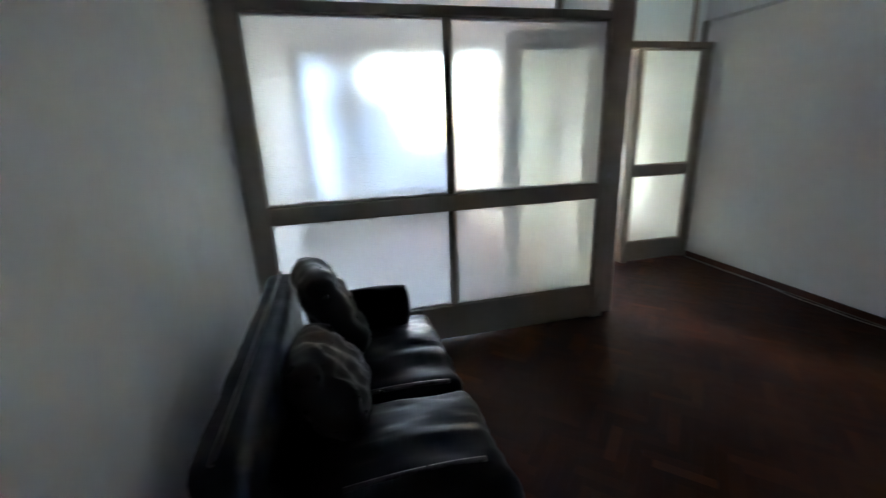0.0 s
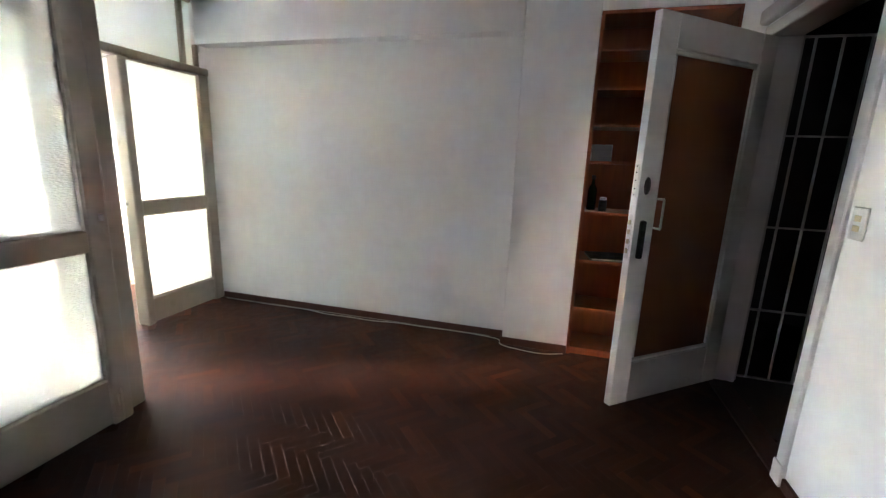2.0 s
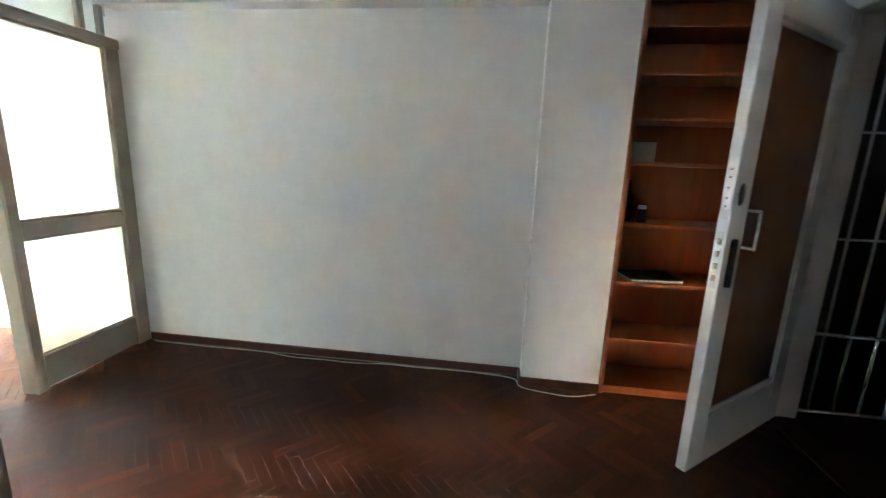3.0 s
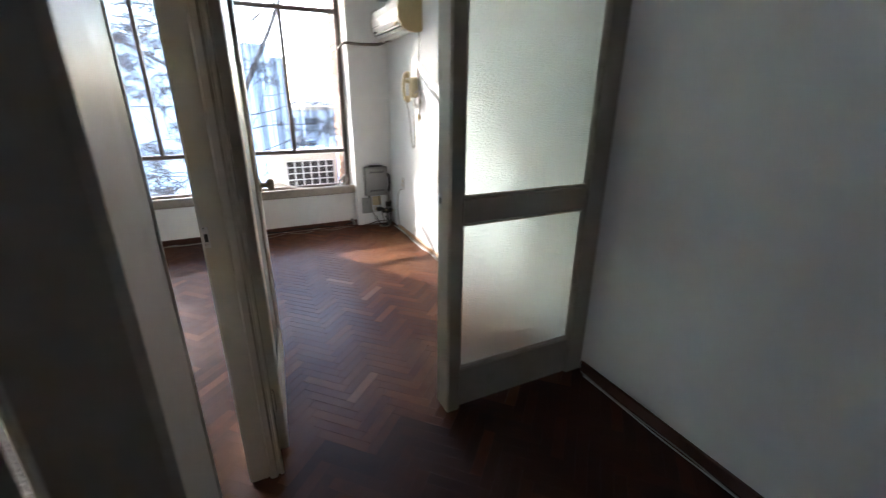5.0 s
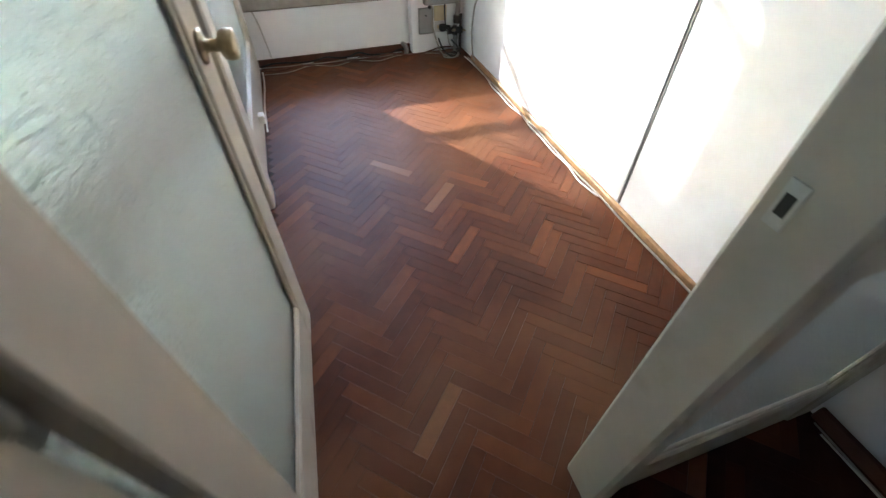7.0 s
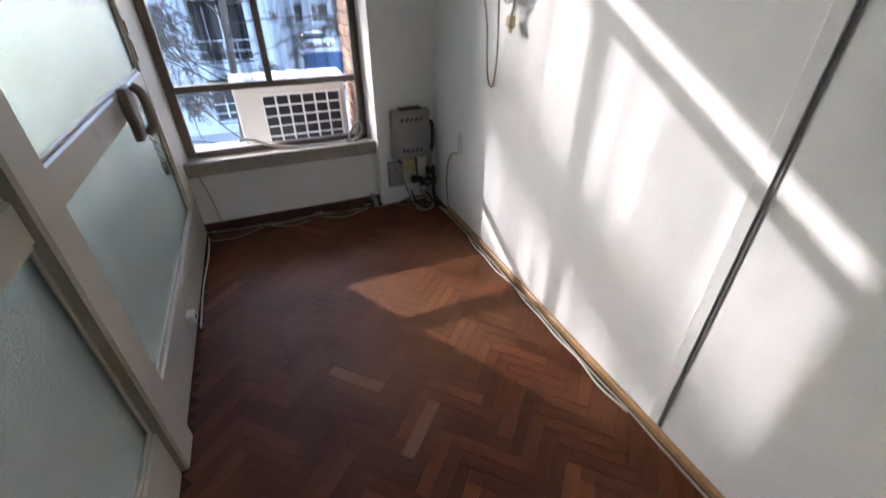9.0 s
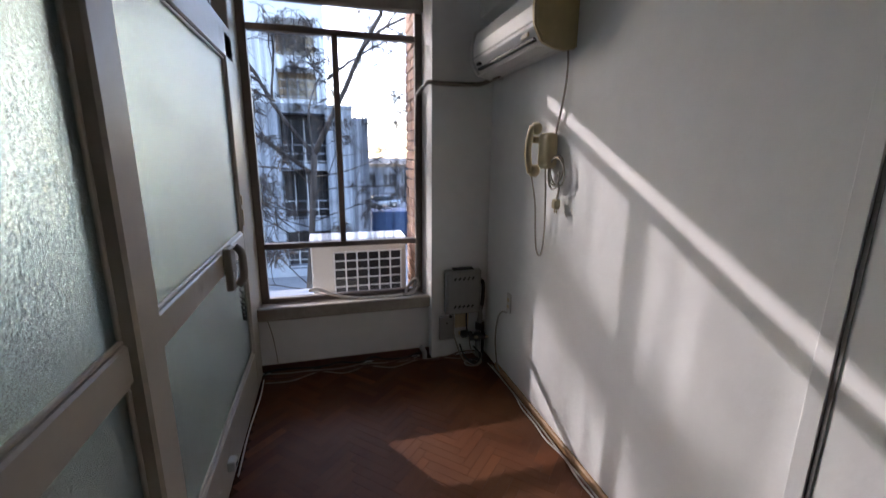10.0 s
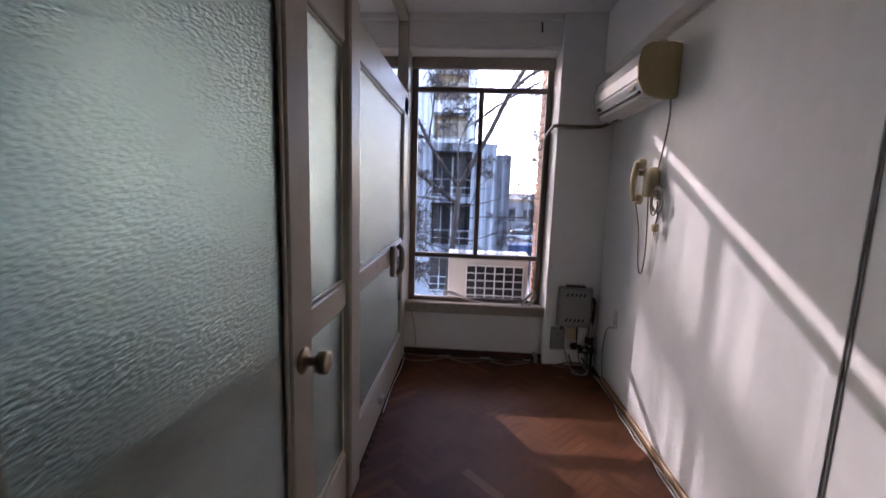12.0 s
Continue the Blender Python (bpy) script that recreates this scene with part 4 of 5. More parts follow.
def heater():
    h = thing("wall_heater", "small grey metal gas heater on the wall pier", "heater", (-0.302, 2.925, 0.318))
    part("casing", bx(0, 0.241, -0.058, 0.0, 0, 0.298, bevel=0.010, seg=2), M_GREYBOX, h)
    part("front_plate", bx(0.012, 0.229, -0.064, -0.057, 0.012, 0.286, bevel=0.004), M_GREYBOX, h)
    part("top_plate", bx(0.05, 0.19, -0.05, -0.005, 0.297, 0.310, bevel=0.004), M_DARK, h)
    for z in (0.245, 0.055):
        for k in range(5):
            bm = bx(-0.012, 0.012, -0.0675, -0.0635, -0.006, 0.006, bevel=0.002)
            bmesh.ops.transform(bm, matrix=Matrix.Translation((0.06 + k * 0.030, 0, z)) @ Matrix.Rotation(-0.9, 4, "Y"), verts=bm.verts[:])
            part("vent_slot", bm, M_BLACK, h)
    part("control_knob", lathe(bmesh.new(), [(0.010, 0), (0.010, 0.014), (0.008, 0.016)], 14, Matrix.Translation((0.03, -0.058, -0.006)) @ Matrix.Rotation(math.pi / 2, 4, "X")), M_BLACK, h)
    part("side_hose", tube(bmesh.new(), [(0.245, -0.03, 0.22), (0.262, -0.035, 0.19), (0.262, -0.035, 0.08), (0.25, -0.03, 0.0), (0.245, -0.02, -0.08)], 0.013, 8, 5), M_DARK, h, "thick dark hose", smooth=True)
    return h


heater()
jb = thing("junction_box", "flat grey metal box under the heater", "junction box", (-0.335, 2.925, 0.13))
part("cover", bx(0, 0.105, -0.022, 0, 0, 0.165, bevel=0.004), M_GREYBOX, jb)
part("screw", cyl(bmesh.new(), (0.05, -0.0225, 0.12), (0.05, -0.026, 0.12), 0.006), M_DARK, jb)
tb = thing("terminal_plate", "beige cover plate under the heater", "cover plate", (-0.222, 2.925, 0.205))
part("cover", bx(0, 0.092, -0.012, 0, 0, 0.095, bevel=0.003), M_IVORY, tb)
sk = wall_plate("power_socket", "white surface power socket low on the pier", pose(-0.185, 2.925, 0.165, 0, 0, 180), 0.062, 0.07, (0.0,))
wall_plate("wall_socket", "ivory power socket on the white wall", pose(0, 2.555, 0.49, 0, 0, 90), 0.05, 0.12, (0.02, -0.02))
vl = thing("gas_valve", "old dark pipe valve in the room corner", "valve", (-0.085, 2.86, 0.15))
part("valve_body", cyl(bmesh.new(), (-0.05, 0, 0), (0.055, 0, 0), 0.022), M_DARK, vl)
part("riser", cyl(bmesh.new(), (0.045, 0.01, -0.15), (0.045, 0.01, 0.10), 0.010), M_DARK, vl)
part("stem", cyl(bmesh.new(), (-0.02, 0, 0), (-0.02, -0.05, 0.02), 0.010), M_BRASS, vl)
part("collar", cyl(bmesh.new(), (-0.012, 0.0, 0), (0.012, 0.0, 0), 0.032), M_DARK, vl)
part("lever", bx(0.05, 0.075, -0.025, 0.0, -0.004, 0.004, bevel=0.002), M_IVORY, vl)
for pts, mt in (([(-0.25, 2.89, 0.32), (-0.245, 2.87, 0.27), (-0.245, 2.885, 0.2), (-0.23, 2.86, 0.12), (-0.20, 2.82, 0.03), (-0.16, 2.78, 0.008), (-0.10, 2.76, 0.01), (-0.075, 2.80, 0.06)], M_CABLE),
                ([(-0.15, 2.90, 0.31), (-0.15, 2.895, 0.24), (-0.14, 2.89, 0.17), (-0.11, 2.865, 0.15)], M_BLACK),
                ([(-0.012, 2.56, 0.43), (-0.02, 2.62, 0.41), (-0.018, 2.68, 0.34), (-0.02, 2.70, 0.20), (-0.022, 2.66, 0.06), (-0.03, 2.6, 0.03)], M_CABLE),
                ([(-0.20, 2.88, 0.10), (-0.19, 2.80, 0.05), (-0.14, 2.74, 0.02), (-0.09, 2.77, 0.06), (-0.12, 2.83, 0.10)], M_BLACK)):
    cable("loose_cable", "loose cable by the heater", pts, 0.005, mt)
def strewn(x0, x1, n, y, amp, lift):
    return [(x0 + (x1 - x0) * k / (n - 1), y - amp * rr.random(), 0.006 + lift * rr.random()) for k in range(n)]


for label, pts, r, mt in (("thin pale cable snaking along the wall by the window", strewn(-1.44, -0.46, 13, 2.955, 0.05, 0.012), 0.0034, M_CABLE),
                          ("pale cable drooping in front of the window wall", strewn(-1.42, -0.20, 9, 2.91, 0.07, 0.006), 0.0030, M_CABLE),
                          ("black cable heaped along the wall by the window", strewn(-1.44, -0.40, 15, 2.97, 0.035, 0.03), 0.006, M_BLACK),
                          ("dark brown cable along the wall by the window", strewn(-1.44, -0.05, 12, 2.915, 0.05, 0.02), 0.006, M_BASE)):
    cable("floor_cable", label, pts, r, mt)
ring = [(-0.145 + 0.055 * math.cos(0.5 * k), 2.76 + 0.05 * math.sin(0.5 * k), 0.006 + 0.002 * k) for k in range(14)]
cable("loose_cable", "pale cable curled in a ring on the floor", ring + [(-0.13, 2.84, 0.07), (-0.135, 2.885, 0.15)], 0.0045, M_CABLE)
cable("loose_cable", "black cable tangled on the floor under the valve", [(-0.05 - 0.10 * rr.random(), 2.86 - 0.14 * rr.random(), 0.01 + 0.03 * rr.random()) for k in range(9)], 0.004, M_BLACK)
dp = thing("gas_pipe", "thick dark painted gas pipe below the heater", "pipe", (-0.052, 2.89, 0))
part("pipe", tube(bmesh.new(), [(-0.005, 0.005, 0.36), (-0.002, 0.0, 0.26), (-0.018, -0.008, 0.18), (-0.02, -0.01, 0.05), (-0.02, -0.01, 0.0)], 0.017, 10, 4), M_GREYBOX, dp, smooth=True)
part("coupling", lathe(bmesh.new(), [(0.022, 0.19), (0.027, 0.195), (0.027, 0.235), (0.022, 0.24)], 8, Matrix.Translation((-0.01, -0.004, 0))), M_DARK, dp)
ad = thing("plug_adapter", "black plug adapter in the low power socket", "adapter", (-0.165, 2.905, 0.165))
part("body", bx(-0.022, 0.022, -0.035, 0.008, -0.02, 0.02, bevel=0.005), M_BLACK, ad)
part("plug", bx(0.024, 0.055, -0.028, -0.004, -0.014, 0.014, bevel=0.005), M_DARK, ad)
cable("floor_cable", "pale cable lying along the floor trim", [(-0.034 - 0.02 * rr.random(), 2.75 - k * 0.13, 0.006) for k in range(14)], 0.0045, M_WHITECABLE)
cable("floor_cable", "grey cable lying along the floor trim", [(-0.03 - 0.012 * rr.random(), 2.70 - k * 0.15, 0.016) for k in range(18)], 0.0045, M_CABLE)
cable("floor_cable", "grey cable beside the partition foot", [(-1.435, 2.9, 0.008), (-1.43, 2.7, 0.006), (-1.44, 2.4, 0.006), (-1.435, 2.1, 0.006)], 0.004, M_WHITECABLE)
cable("wall_wire", "thin dark wire on the wall under the window", [(-1.40, 2.985, 0.35), (-1.38, 2.992, 0.25), (-1.365, 2.992, 0.12), (-1.36, 2.99, 0.05)], 0.003, M_CABLE)
fp = thing("pipe_stub", "short pipe elbow at the floor by the window", "pipe", (-0.44, 2.955, 0))
part("elbow", tube(bmesh.new(), [(0, 0.03, 0.055), (0.0, -0.01, 0.06), (0.01, -0.025, 0.04), (0.01, -0.025, 0.0)], 0.016, 10, 5), M_GREYBOX, fp, smooth=True)
so = thing("cable_socket", "small white socket box on the partition foot", "socket", (-1.4495, 2.04, 0.117))
part("socket_box", bx(0, 0.03, -0.025, 0.025, -0.022, 0.022, bevel=0.004), M_PLASTIC, so)
part("socket_hole", bx(0.0295, 0.0315, -0.012, 0.012, -0.010, 0.006), M_BLACK, so)

M_JOINT = mat("shaded_joint", (0.19, 0.18, 0.175), 0.9, 0, 0.3, 30)
# raised cable strip, and a dark strip standing for the shaded joint on the long wall
jn = thing("wall_strip", "upright white strip with a dark open joint on the wall", "wall strip", (0, 0.955, 0), kind="structure")
part("strip", bx(-0.007, 0, 0.012, 0.050, 0.036, 2.113, bevel=0.002), M_WALL, jn)
part("joint", bx(-0.003, 0, 0.002, 0.0115, 0.036, 2.113), M_JOINT, jn)


def ceiling_lamp():
    l = thing("ceiling_lamp", "grey metal bell-shaped ceiling lamp with a bare bulb", "lamp", (-0.80, 1.52, 0))
    part("shade", lathe(bmesh.new(), [(0.125, 2.075), (0.127, 2.085), (0.118, 2.11), (0.09, 2.15), (0.055, 2.18), (0.03, 2.20), (0.028, 2.196), (0.052, 2.172), (0.086, 2.142), (0.113, 2.104), (0.121, 2.078)], 36), M_LAMP, l, smooth=True)
    part("cap", lathe(bmesh.new(), [(0.03, 2.198), (0.03, 2.25), (0.018, 2.27), (0.012, 2.275)], 20), M_LAMP, l, smooth=True)
    part("cord", cyl(bmesh.new(), (0, 0, 2.27), (0, 0, 2.48), 0.005), M_BLACK, l)
    part("ceiling_rose", lathe(bmesh.new(), [(0.045, 2.5), (0.045, 2.49), (0.02, 2.465)], 20), M_LAMP, l)
    part("bulb", lathe(bmesh.new(), [(0.014, 2.19), (0.016, 2.15), (0.016, 2.09), (0.010, 2.083)], 16), M_BULB, l, smooth=True)
    return l


ceiling_lamp()
bh = thing("curtain_hook", "small dark hook under the blind box cornice", "hook", (-0.534, 2.955, 2.395))
part("hook_arm", tube(bmesh.new(), [(0, 0.01, 0.05), (0, -0.012, 0.04), (0.002, -0.014, 0.0), (0.006, -0.004, -0.012)], 0.006, 6, 4), M_DARK, bh)


def radiator():
    r = thing("radiator", "grey-green ribbed steel radiator on the wall", "radiator", (XL + 0.035, 2.41, 0.05))
    for k in range(12):
        part("column", bx(0.075, 0.170, k * 0.048, k * 0.048 + 0.043, 0, 0.71, bevel=0.013, seg=2), M_RAD, r)
    for z in (0.05, 0.66):
        part("header", cyl(bmesh.new(), (0.122, 0.0, z), (0.122, 0.575, z), 0.030), M_RAD, r)
    for y in (0.1, 0.47):
        part("bracket", bx(-0.035, 0.09, y - 0.012, y + 0.012, 0.58, 0.61), M_RAD, r)
        part("foot", bx(0.10, 0.14, y - 0.012, y + 0.012, -0.05, 0.01), M_RAD, r)
    return r


radiator()
cable("floor_cable", "white cable along the wall under the radiator", [(XL + 0.05 + 0.03 * rr.random(), 1.2 + k * 0.16, 0.006) for k in range(11)], 0.005, M_WHITECABLE)
cable("floor_cable", "dark cable along the wall under the wide window", [(-3.75 + k * 0.2, 2.95 - 0.03 * rr.random(), 0.008) for k in range(12)], 0.006, M_CABLE)

# ---- outside ----
struct("outer_ledge", bx(-3.9, -0.2, 3.25, 3.97, 0.03, 0.228, bevel=0.01), M_FACADE, "concrete ledge outside the windows", "ledge")
# the slab is out of view, added to narrow the topmost strip of sun
struct("outer_slab", bx(-3.712, -0.380, 3.25, 3.52, 2.285, 2.6, bevel=0.01), M_FACADE, "added unseen concrete slab above the windows", "slab")


def outdoor_unit():
    u = thing("outdoor_unit", "beige outdoor air conditioner unit behind the window", "outdoor unit", (-1.15, 3.56, 0.228))
    u.scale = (1.068, 1.0, 1.068)
    part("casing", bx(0, 0.67, 0, 0.27, 0.03, 0.445, bevel=0.012, seg=2), mat("beige_enamel", (0.55, 0.51, 0.44), 0.5, 0.0, 0.08, 6), u)
    part("top_cover", bx(-0.008, 0.678, -0.008, 0.278, 0.436, 0.462, bevel=0.008, seg=2), M_PLASTIC, u)
    part("coil", bx(0.155, 0.63, -0.006, 0.0, 0.055, 0.37), M_DARK, u)
    for k in range(7):
        x = 0.155 + k * 0.475 / 6
        part("guard_bar", bx(x - 0.006, x + 0.006, -0.020, -0.008, 0.05, 0.375, bevel=0.003), M_PLASTIC, u)
    for k in range(6):
        z = 0.055 + k * 0.063
        part("guard_bar", bx(0.15, 0.635, -0.024, -0.014, z - 0.005, z + 0.005, bevel=0.003), M_PLASTIC, u)
    for x in (0.08, 0.58):
        part("foot", bx(x - 0.03, x + 0.03, -0.01, 0.28, 0.0, 0.03), M_DARK, u)
    return u


outdoor_unit()


def facade_block(b, x0, x1, y, z0, z1, cols, rows, wall, shade, depth=1.1, rail=True, back=6.0, glass=M_SHADEPANE):
    """A wall pierced by loggias or windows: piers and bands between the openings, each opening with its recess and rail."""
    xs = [x0] + [v for c in cols for v in c] + [x1]
    bm = bmesh.new()
    for a, c in zip(xs[::2], xs[1::2]):
        box(bm, a, c, y, y + depth, z0, z1)
    zs = [z0] + [v for r in rows for v in r] + [z1]
    for a, c in cols:
        for p, q in zip(zs[::2], zs[1::2]):
            box(bm, a, c, y, y + depth, p, q)
    part("wall", bm, wall, b)
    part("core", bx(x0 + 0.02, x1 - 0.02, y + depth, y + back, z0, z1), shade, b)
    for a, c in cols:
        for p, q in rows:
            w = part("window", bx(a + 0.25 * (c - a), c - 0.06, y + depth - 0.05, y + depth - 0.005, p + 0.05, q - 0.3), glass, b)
            part("window_frame", box(bx(a + 0.25 * (c - a) - 0.05, a + 0.25 * (c - a), y + depth - 0.08, y + depth - 0.006, p, q - 0.25), (a + c) / 2, (a + c) / 2 + 0.06, y + depth - 0.08, y + depth - 0.051, p, q - 0.25), M_RAILW, w)
            if rail:
                bm = bmesh.new()
                for z in (p + 0.12, p + 0.5, p + 0.92):
                    box(bm, a, c, y + 0.03, y + 0.06, z - 0.02, z + 0.02)
                for k in range(5):
                    x = a + (c - a) * k / 4
                    box(bm, x - 0.015, x + 0.015, y + 0.03, y + 0.06, p, p + 0.92)
                part("balcony_rail", bm, M_RAILW, b)


b1 = thing("apartment_building", "white rendered apartment building with stacked loggias across the street", "building")
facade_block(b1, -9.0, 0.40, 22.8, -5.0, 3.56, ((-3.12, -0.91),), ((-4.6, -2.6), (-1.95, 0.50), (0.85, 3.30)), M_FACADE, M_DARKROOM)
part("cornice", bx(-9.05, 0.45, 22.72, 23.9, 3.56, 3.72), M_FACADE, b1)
# upper storeys take the brighter copy of the render below
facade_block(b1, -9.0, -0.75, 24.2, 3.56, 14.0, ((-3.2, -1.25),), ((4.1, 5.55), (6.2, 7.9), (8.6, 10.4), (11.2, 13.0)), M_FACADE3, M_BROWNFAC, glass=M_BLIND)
part("side_strip", bx(0.41, 1.25, 23.4, 26.0, -5.0, 3.2), M_FACADE2, b1)
b2 = thing("apartment_building", "pale apartment building with brown shuttered windows across the street", "building")
facade_block(b2, -40.0, -12.1, 21.5, -5.0, 3.3, tuple((-38.0 + k * 4.2, -36.2 + k * 4.2) for k in range(6)), ((-3.4, -2.1), (-0.5, 0.5), (1.6, 2.7)), M_FACADE3, M_BROWNFAC, 0.3, False, 0.8)
# unseen concrete beam above the low roofs, added to throw soft shade indoors
gantry = thing("gantry", "unseen slim concrete beam on posts across the street, added for shade", "gantry", (0, 20.0, -5.0))
part("beam", bx(-17.5, -9.1, 0.02, 0.16, 15.06, 15.44, bevel=0.02), M_FACADE3, gantry)
for x in (-9.22, -17.4):
    part("post", bx(x, x + 0.10, 0.03, 0.15, 0.0, 15.06, bevel=0.01), M_FACADE3, gantry)
b3 = thing("garage_building", "low blue-grey garage with framed openings down the street", "building")
facade_block(b3, 2.4, 20.0, 60.0, -5.0, -0.35, tuple((3.2 + k * 3.0, 5.8 + k * 3.0) for k in range(5)), ((-3.3, -1.1),), M_FACADE2, M_FACADE2, 0.4, True)
part("roof_edge", bx(2.2, 20.2, 59.7, 61.0, -0.34, 0.05), M_BROWNFAC, b3)


def awning():
    a = thing("street_awning", "navy blue canvas awning on posts by the street", "awning", (4.4, 30, -5))
    part("canvas", bx(-2.4, 4.0, 0, 2.0, 1.0, 2.35, bevel=0.08), M_NAVY, a)
    part("valance", bx(-2.4, 4.0, -0.06, -0.01, 0.4, 1.3), M_NAVY, a)
    for x in (-2.3, 3.9):
        part("post", cyl(bmesh.new(), (x, 0.05, 0), (x, 0.05, 1.1), 0.05), M_DARK, a)


awning()


def car(at, rz):
    c = thing("car", "silver parked car down the street", "car", at, rz)
    part("body", soft(bmesh.new(), -2.1, 2.1, -0.85, 0.85, 0.28, 0.85, 0.18, 10), M_CAR, c, smooth=True)
    bm = soft(bmesh.new(), -1.3, 1.2, -0.75, 0.75, 0.7, 1.45, 0.3, 10)
    cab = part("cabin", bm, M_CARGLASS, c, smooth=True)
    part("roof", soft(bmesh.new(), -0.95, 0.85, -0.68, 0.68, 1.36, 1.47, 0.05, 6), M_CAR, cab, smooth=True)
    for x in (-1.3, 1.3):
        for y in (-0.86, 0.70):
            w = part("wheel", cyl(bmesh.new(), (x, y, 0.32), (x, y + 0.16, 0.32), 0.32, n=20), M_RUBBER, c)
            part("rim", cyl(bmesh.new(), (x, y - 0.01, 0.32), (x, y + 0.17, 0.32), 0.19, n=16), M_STEEL, w)


car((5.6, 52.0, -5.0), 4)


def tree():
    t = thing("street_tree", "bare plane tree with mottled bark and few dry leaves", "tree", (-1.75, 9.0, -5))
    rng = random.Random(21)
    wood, twigs, leaves = bmesh.new(), bmesh.new(), bmesh.new()

    def leaf(p, k=1.0):
        s = rng.uniform(0.02, 0.045) * k
        a, b = Vector((rng.uniform(-1, 1), rng.uniform(-1, 1), rng.uniform(-1, 1))).normalized(), Vector((rng.uniform(-1, 1), rng.uniform(-1, 1), rng.uniform(-1, 1))).normalized()
        leaves.faces.new([leaves.verts.new(p + q) for q in (a * 0, a * s + b * s * 0.5, a * s * 1.8, a * s - b * s * 0.5)])

    def grow(p, d, length, r, depth):
        pts = [p]
        for k in range(4):
            d = (d + Vector((rng.uniform(-1, 1), rng.uniform(-1, 1), rng.uniform(-0.7, 0.8))) * 0.24).normalized()
            pts.append(pts[-1] + d * length / 4)
        tube(wood if r > 0.014 else twigs, pts, r, 7 if r > 0.02 else 4, 2 if r > 0.014 else 1, r * 0.62)
        if depth == 0:
            for q in pts[1:]:
                if rng.random() < 0.45:
                    leaf(q)
                for _ in range(2):
                    e = q + Vector((rng.uniform(-0.2, 0.2), rng.uniform(-0.2, 0.2), rng.uniform(-0.22, 0.05)))
                    tube(twigs, [q, (q + e) / 2 + Vector((0, 0, 0.03)), e], 0.0065, 4, 1, 0.004)
                    if rng.random() < 0.4:
                        leaf(e, 0.8)
            return
        for k in range(rng.choice((2, 3, 3)) if depth > 1 else 2):
            q = pts[rng.choice((2, 3, 4))]
            nd = (d + Vector((rng.uniform(-1, 1), rng.uniform(-1, 1), rng.uniform(-0.8, 0.8))) * 0.9).normalized()
            grow(q, nd, length * rng.uniform(0.45, 0.75), max(0.0075, r * 0.55), depth - 1)

    tube(wood, [(0, 0, 0), (0.12, 0, 1.5), (0.27, 0, 3.3), (0.42, 0.02, 4.9), (0.55, 0.0, 6.4)], 0.072, 12, 6, 0.058)
    for p, d, ln, r in (((0.55, 0, 6.3), (-0.55, 0.1, 0.85), 2.4, 0.042), ((0.55, 0, 6.35), (0.42, 0.0, 1.0), 2.8, 0.058), ((0.85, 0.0, 7.7), (0.75, -0.1, 0.6), 2.2, 0.027),
                        ((0.5, 0, 5.7), (-0.7, -0.3, 0.6), 1.7, 0.017), ((0.42, 0, 5.0), (0.8, 0.1, 0.35), 1.6, 0.013), ((0.38, 0, 4.5), (-0.8, 0.2, 0.3), 1.6, 0.013),
                        ((0.47, 0, 5.4), (0.5, -0.5, 0.5), 1.5, 0.013), ((0.3, 0, 3.7), (-0.6, 0.2, 0.3), 1.2, 0.011), ((0.36, 0, 4.2), (0.7, 0, 0.1), 1.2, 0.011), ((0.5, 0, 6.0), (-0.9, 0.1, 0.25), 2.0, 0.019),
                        ((0.45, 0, 5.2), (-0.9, -0.2, 0.2), 1.4, 0.012), ((0.34, 0, 4.0), (0.8, -0.3, 0.25), 1.4, 0.012), ((0.4, 0, 4.7), (-0.6, -0.5, 0.5), 1.5, 0.013), ((0.52, 0, 5.9), (0.9, -0.2, 0.3), 1.7, 0.015), ((0.3, 0, 3.6), (-0.8, -0.1, 0.4), 1.4, 0.012), ((0.42, 0, 4.9), (-0.9, 0.1, 0.1), 1.3, 0.013), ((0.5, 0, 5.6), (0.9, 0.1, 0.1), 1.6, 0.014), ((0.28, 0, 3.4), (0.8, 0.1, 0.3), 1.2, 0.012), ((0.55, 0, 6.3), (-0.1, 0.3, 1.0), 2.2, 0.024),
                        ((-0.3, 0, 7.6), (-1.0, 0.0, 0.55), 1.2, 0.027), ((-0.1, 0.1, 7.3), (-1.0, -0.3, 0.3), 1.5, 0.024)):
        grow(Vector(p), Vector(d).normalized(), ln, r, 4)
    # unseen leafy bough, added to dapple the sun entering the wide window
    tube(wood, [(0.45, 0, 6.0), (-0.5, 0.1, 6.7), (-1.7, 0.2, 7.4), (-2.9, 0.1, 7.9), (-3.5, 0, 8.8)], 0.04, 8, 4, 0.03)
    for p, d, ln in (((-3.4, 0, 8.6), (-1, 0.1, 0.6), 1.6), ((-3.5, 0, 8.8), (-1, 0.2, 0.3), 1.5), ((-3.5, 0, 8.8), (-0.8, -0.4, 0.8), 1.3)):
        grow(Vector(p), Vector(d).normalized(), ln, 0.03, 4)
    for k in range(1000):
        a, h, q = rng.uniform(0, 2 * math.pi), rng.uniform(-1, 1), rng.random() ** 0.33
        c = math.sqrt(1 - h * h) * q
        at = Vector((-4.05 + 0.5 * c * math.cos(a), 0.8 * c * math.sin(a), 9.5 + 0.9 * h * q))
        if math.sin(at.x * 9) + math.sin(at.z * 11 + at.y * 7) > -0.9:
            leaf(at, 2.2), leaf(at, 2.2)
    part("trunk", wood, M_BARK, t, smooth=True)
    cr = part("crown", twigs, M_TWIG, t, "fine dark drooping twigs")
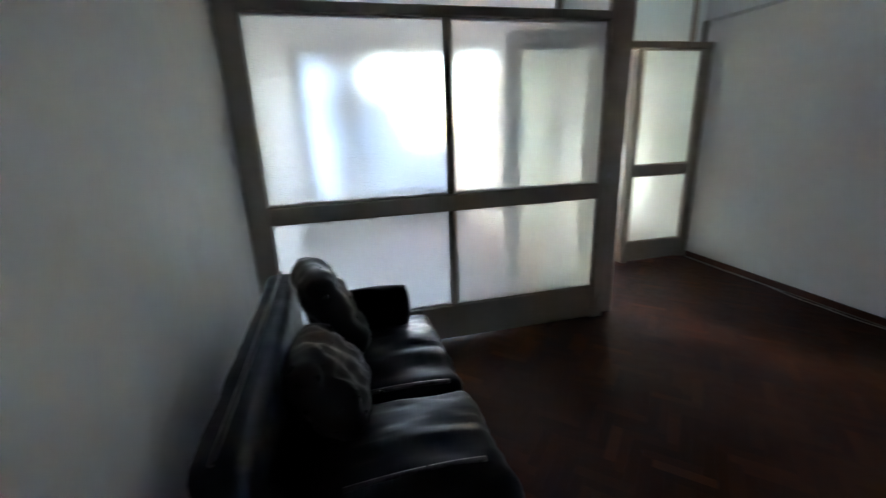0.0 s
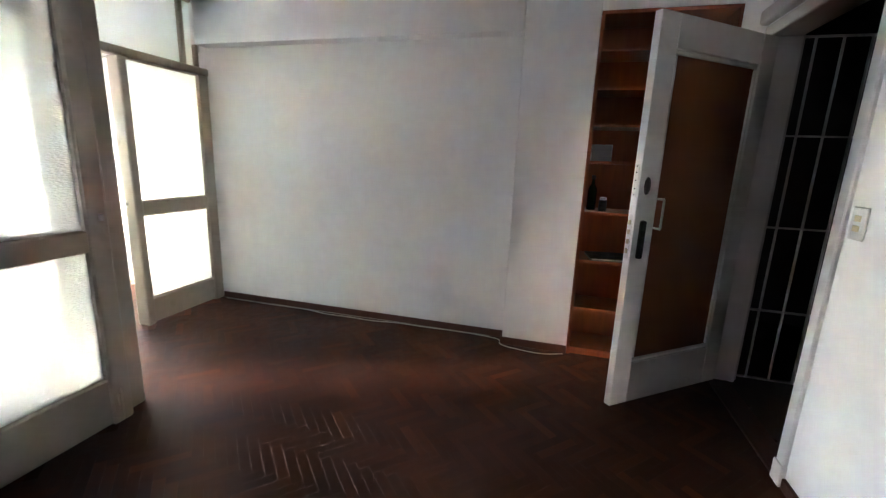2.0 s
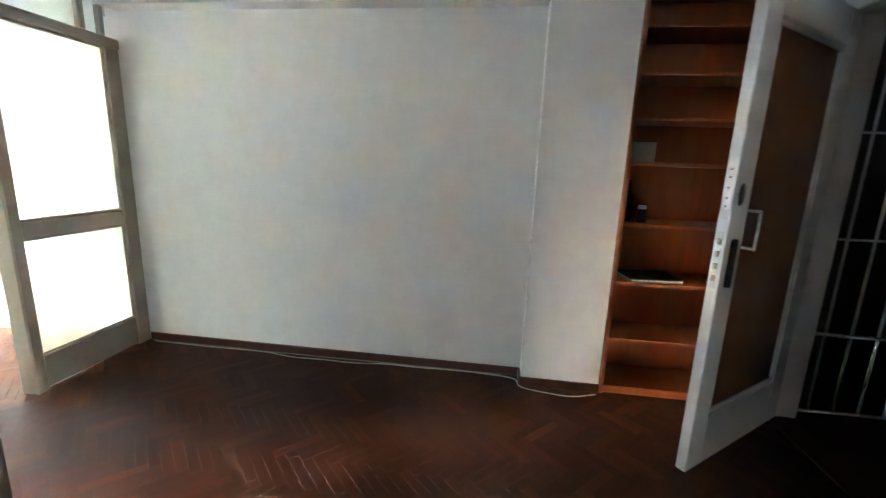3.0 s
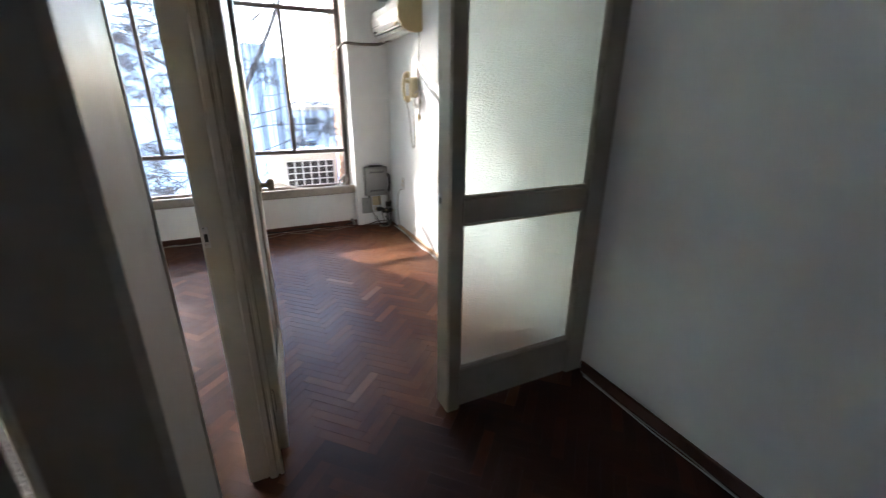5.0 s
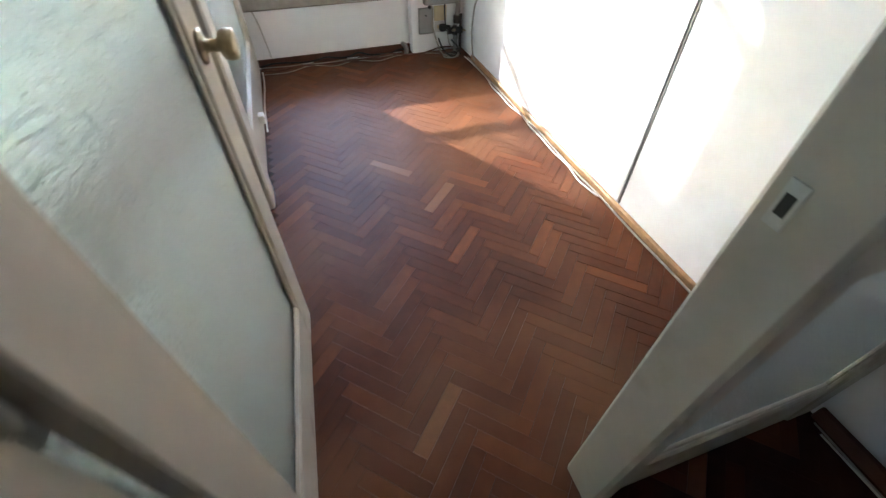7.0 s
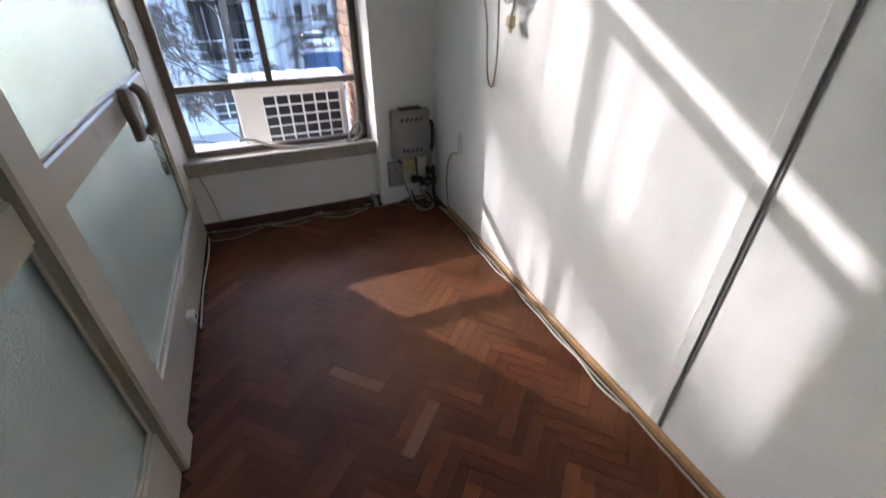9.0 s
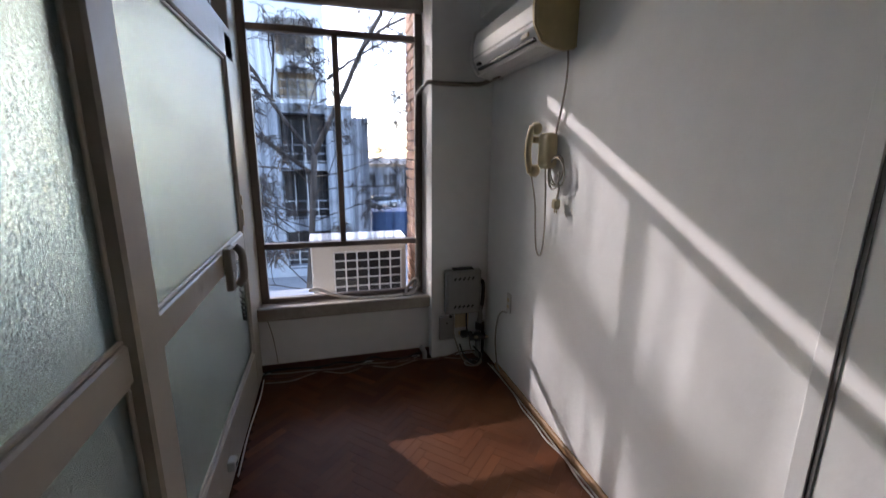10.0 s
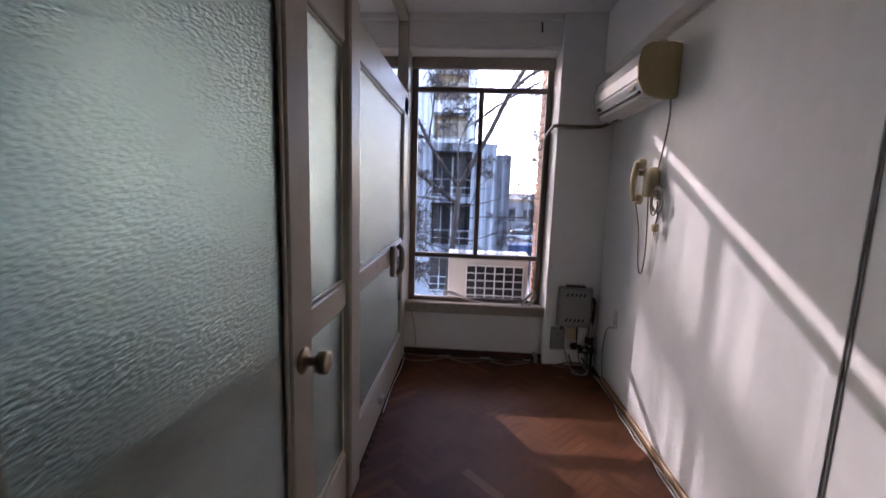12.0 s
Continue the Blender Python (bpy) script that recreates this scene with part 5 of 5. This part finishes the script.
    part("leaves", leaves, M_LEAF, cr, "scattered dry brown leaves and an added unseen shading clump")


tree()
gb = bmesh.new()
bmesh.ops.create_grid(gb, x_segments=8, y_segments=8, size=900, matrix=Matrix.Translation((0, 0, -5.14)))
struct("ground", gb, M_ROAD, "grey asphalt ground of the street", "ground")
struct("pavement", bx(-60, 60, 4.5, 10.5, -5.3, -5.0, bevel=0.03), M_PAVE, "grey stone pavement with its kerb", "pavement")
struct("pavement_far", bx(-60, 60, 19.5, 80.0, -5.3, -5.0, bevel=0.03), M_PAVE, "grey pavement across the street", "pavement")

# brick reveals outside both windows, brick by brick
def brick_pier(name, label, x, y0, y1, z0, z1, side, material):
    p = tagged(new(name, mesh_of(name, bx(x - side * 0.20, x - side * 0.012, y0, y1 - 0.012, z0, z1), M_MORTAR)), label, "brick wall", kind="structure")
    meshes = {}
    row, z = 0, z0
    while z + 0.062 < z1:
        y = y0 - (0.0 if row % 2 else 0.125)
        while y < y1 - 0.02:
            a, b = max(y, y0), min(y + 0.238, y1)
            if b - a > 0.03:
                key = round(b - a, 3)
                if key not in meshes:
                    meshes[key] = mesh_of("brick", bx(-0.10, 0, 0, b - a, 0, 0.060, bevel=0.004), material)
                o = new("brick", meshes[key])
                o.parent = p
                o.matrix_basis = pose(x + (rr.uniform(-0.003, 0.003) if side > 0 else 0.10 + rr.uniform(-0.003, 0.003)), a, z + rr.uniform(-0.001, 0.001), 0, 0, rr.uniform(-0.5, 0.5))
            y += 0.25
        z += 0.072
        row += 1


brick_pier("brick_reveal_west", "red brick side wall outside the wide window", -3.72, 3.26, 3.97, 0.228, 3.40, 1, M_BRICK)
brick_pier("brick_reveal_east", "orange brick side wall outside the window", -0.372, 3.26, 3.84, 0.228, 3.40, -1, M_BRICKPALE)


# ---- parquet, slat by slat ----
SL, SW, GAP = 0.225, 0.045, 0.0014
floor = tagged(new("floor", mesh_of("floor", bx(XL - 0.1, 0.25, YB - 0.08, YW + 0.05, -0.22, -0.012), M_SUB)), "red-brown herringbone parquet floor, worn and dull", "floor", kind="structure")
rng = random.Random(5)


def slat_verts(cx, cy, ang, dz=0.0, tilt=0.0):
    c, s = math.cos(ang), math.sin(ang)
    out = []
    for z, in_ in ((-0.012, 0.0), (-0.0002, 0.0), (0.0, 0.0001)):
        for u, v in ((-1, -1), (1, -1), (1, 1), (-1, 1)):
            a, b = u * (SL / 2 - GAP / 2 - in_), v * (SW / 2 - GAP / 2 - in_)
            out.append((cx + a * c - b * s, cy + a * s + b * c, z + dz + tilt * v))
    return out


SLAT_FACES = [tuple(r * 4 + k for k in q) for r, q in ((0, (0, 1, 5, 4)), (0, (1, 2, 6, 5)), (0, (2, 3, 7, 6)), (0, (3, 0, 4, 7)), (1, (0, 1, 5, 4)), (1, (1, 2, 6, 5)), (1, (2, 3, 7, 6)), (1, (3, 0, 4, 7)), (2, (0, 1, 2, 3)))]
slat_mesh = bpy.data.meshes.new("slat")
slat_mesh.from_pydata(slat_verts(0, 0, 0), [], SLAT_FACES)
slat_mesh.materials.append(M_SLAT)
GAP = 0.0002
n = 5
spots = []
r2 = math.sqrt(0.5)
for i in range(-200, 200):
    for k in range(-30, 30):
        for u, v, turn in ((i + 2 * n * k + n / 2, i + 0.5, 0), (i + 0.5, i - 2 * n + 1 + 2 * n * k + n / 2, 1)):
            u, v = u * SW, v * SW
            x, y = (u - v) * r2 - 1.1, (u + v) * r2 - 0.4
            if XL - 0.05 < x < 0.12 and YB - 0.06 < y < YW + 0.03:
                spots.append((x, y, math.pi / 4 + turn * math.pi / 2))
near = sorted((q for q in spots if q[0] > -1.478 and q[1] > 0.0), key=lambda s: abs(s[0] + 0.75) / 0.75 + abs(s[1] - 1.0) / 1.2)[:300]
chosen = set(near)
M_PALE = mat("pale_slat", (0.21, 0.092, 0.038), 0.5, 0, 0.15, 8, 0.1, 60, spec=0.3)
pale_mesh = slat_mesh.copy()
pale_mesh.materials.clear()
pale_mesh.materials.append(M_PALE)
pale = {min((s for s in near if (s[2] > 1) == across), key=lambda s: (s[0] - x) ** 2 + (s[1] - y) ** 2) for x, y, across in ((-0.91, 0.31, False), (-0.594, 1.267, False), (-0.735, 1.60, True))}
for x, y, a in near:
    o = new("slat", pale_mesh if (x, y, a) in pale else slat_mesh)
    o.parent = floor
    o.matrix_basis = pose(x, y, rng.uniform(-0.0003, 0.0), rng.uniform(-0.35, 0.35), rng.uniform(-0.08, 0.08), math.degrees(a))
# one parquet throughout: wide room and living room get copies dimmed by colour
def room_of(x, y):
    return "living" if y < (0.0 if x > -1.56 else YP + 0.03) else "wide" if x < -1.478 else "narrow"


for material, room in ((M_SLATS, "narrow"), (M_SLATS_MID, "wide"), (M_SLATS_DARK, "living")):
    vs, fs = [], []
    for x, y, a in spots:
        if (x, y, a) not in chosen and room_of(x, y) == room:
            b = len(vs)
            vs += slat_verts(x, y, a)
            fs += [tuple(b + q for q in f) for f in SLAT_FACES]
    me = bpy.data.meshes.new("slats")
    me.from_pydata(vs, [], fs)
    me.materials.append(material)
    rest = new("slats", me)
    rest.parent = floor
    tagged(rest, kind="stuff")
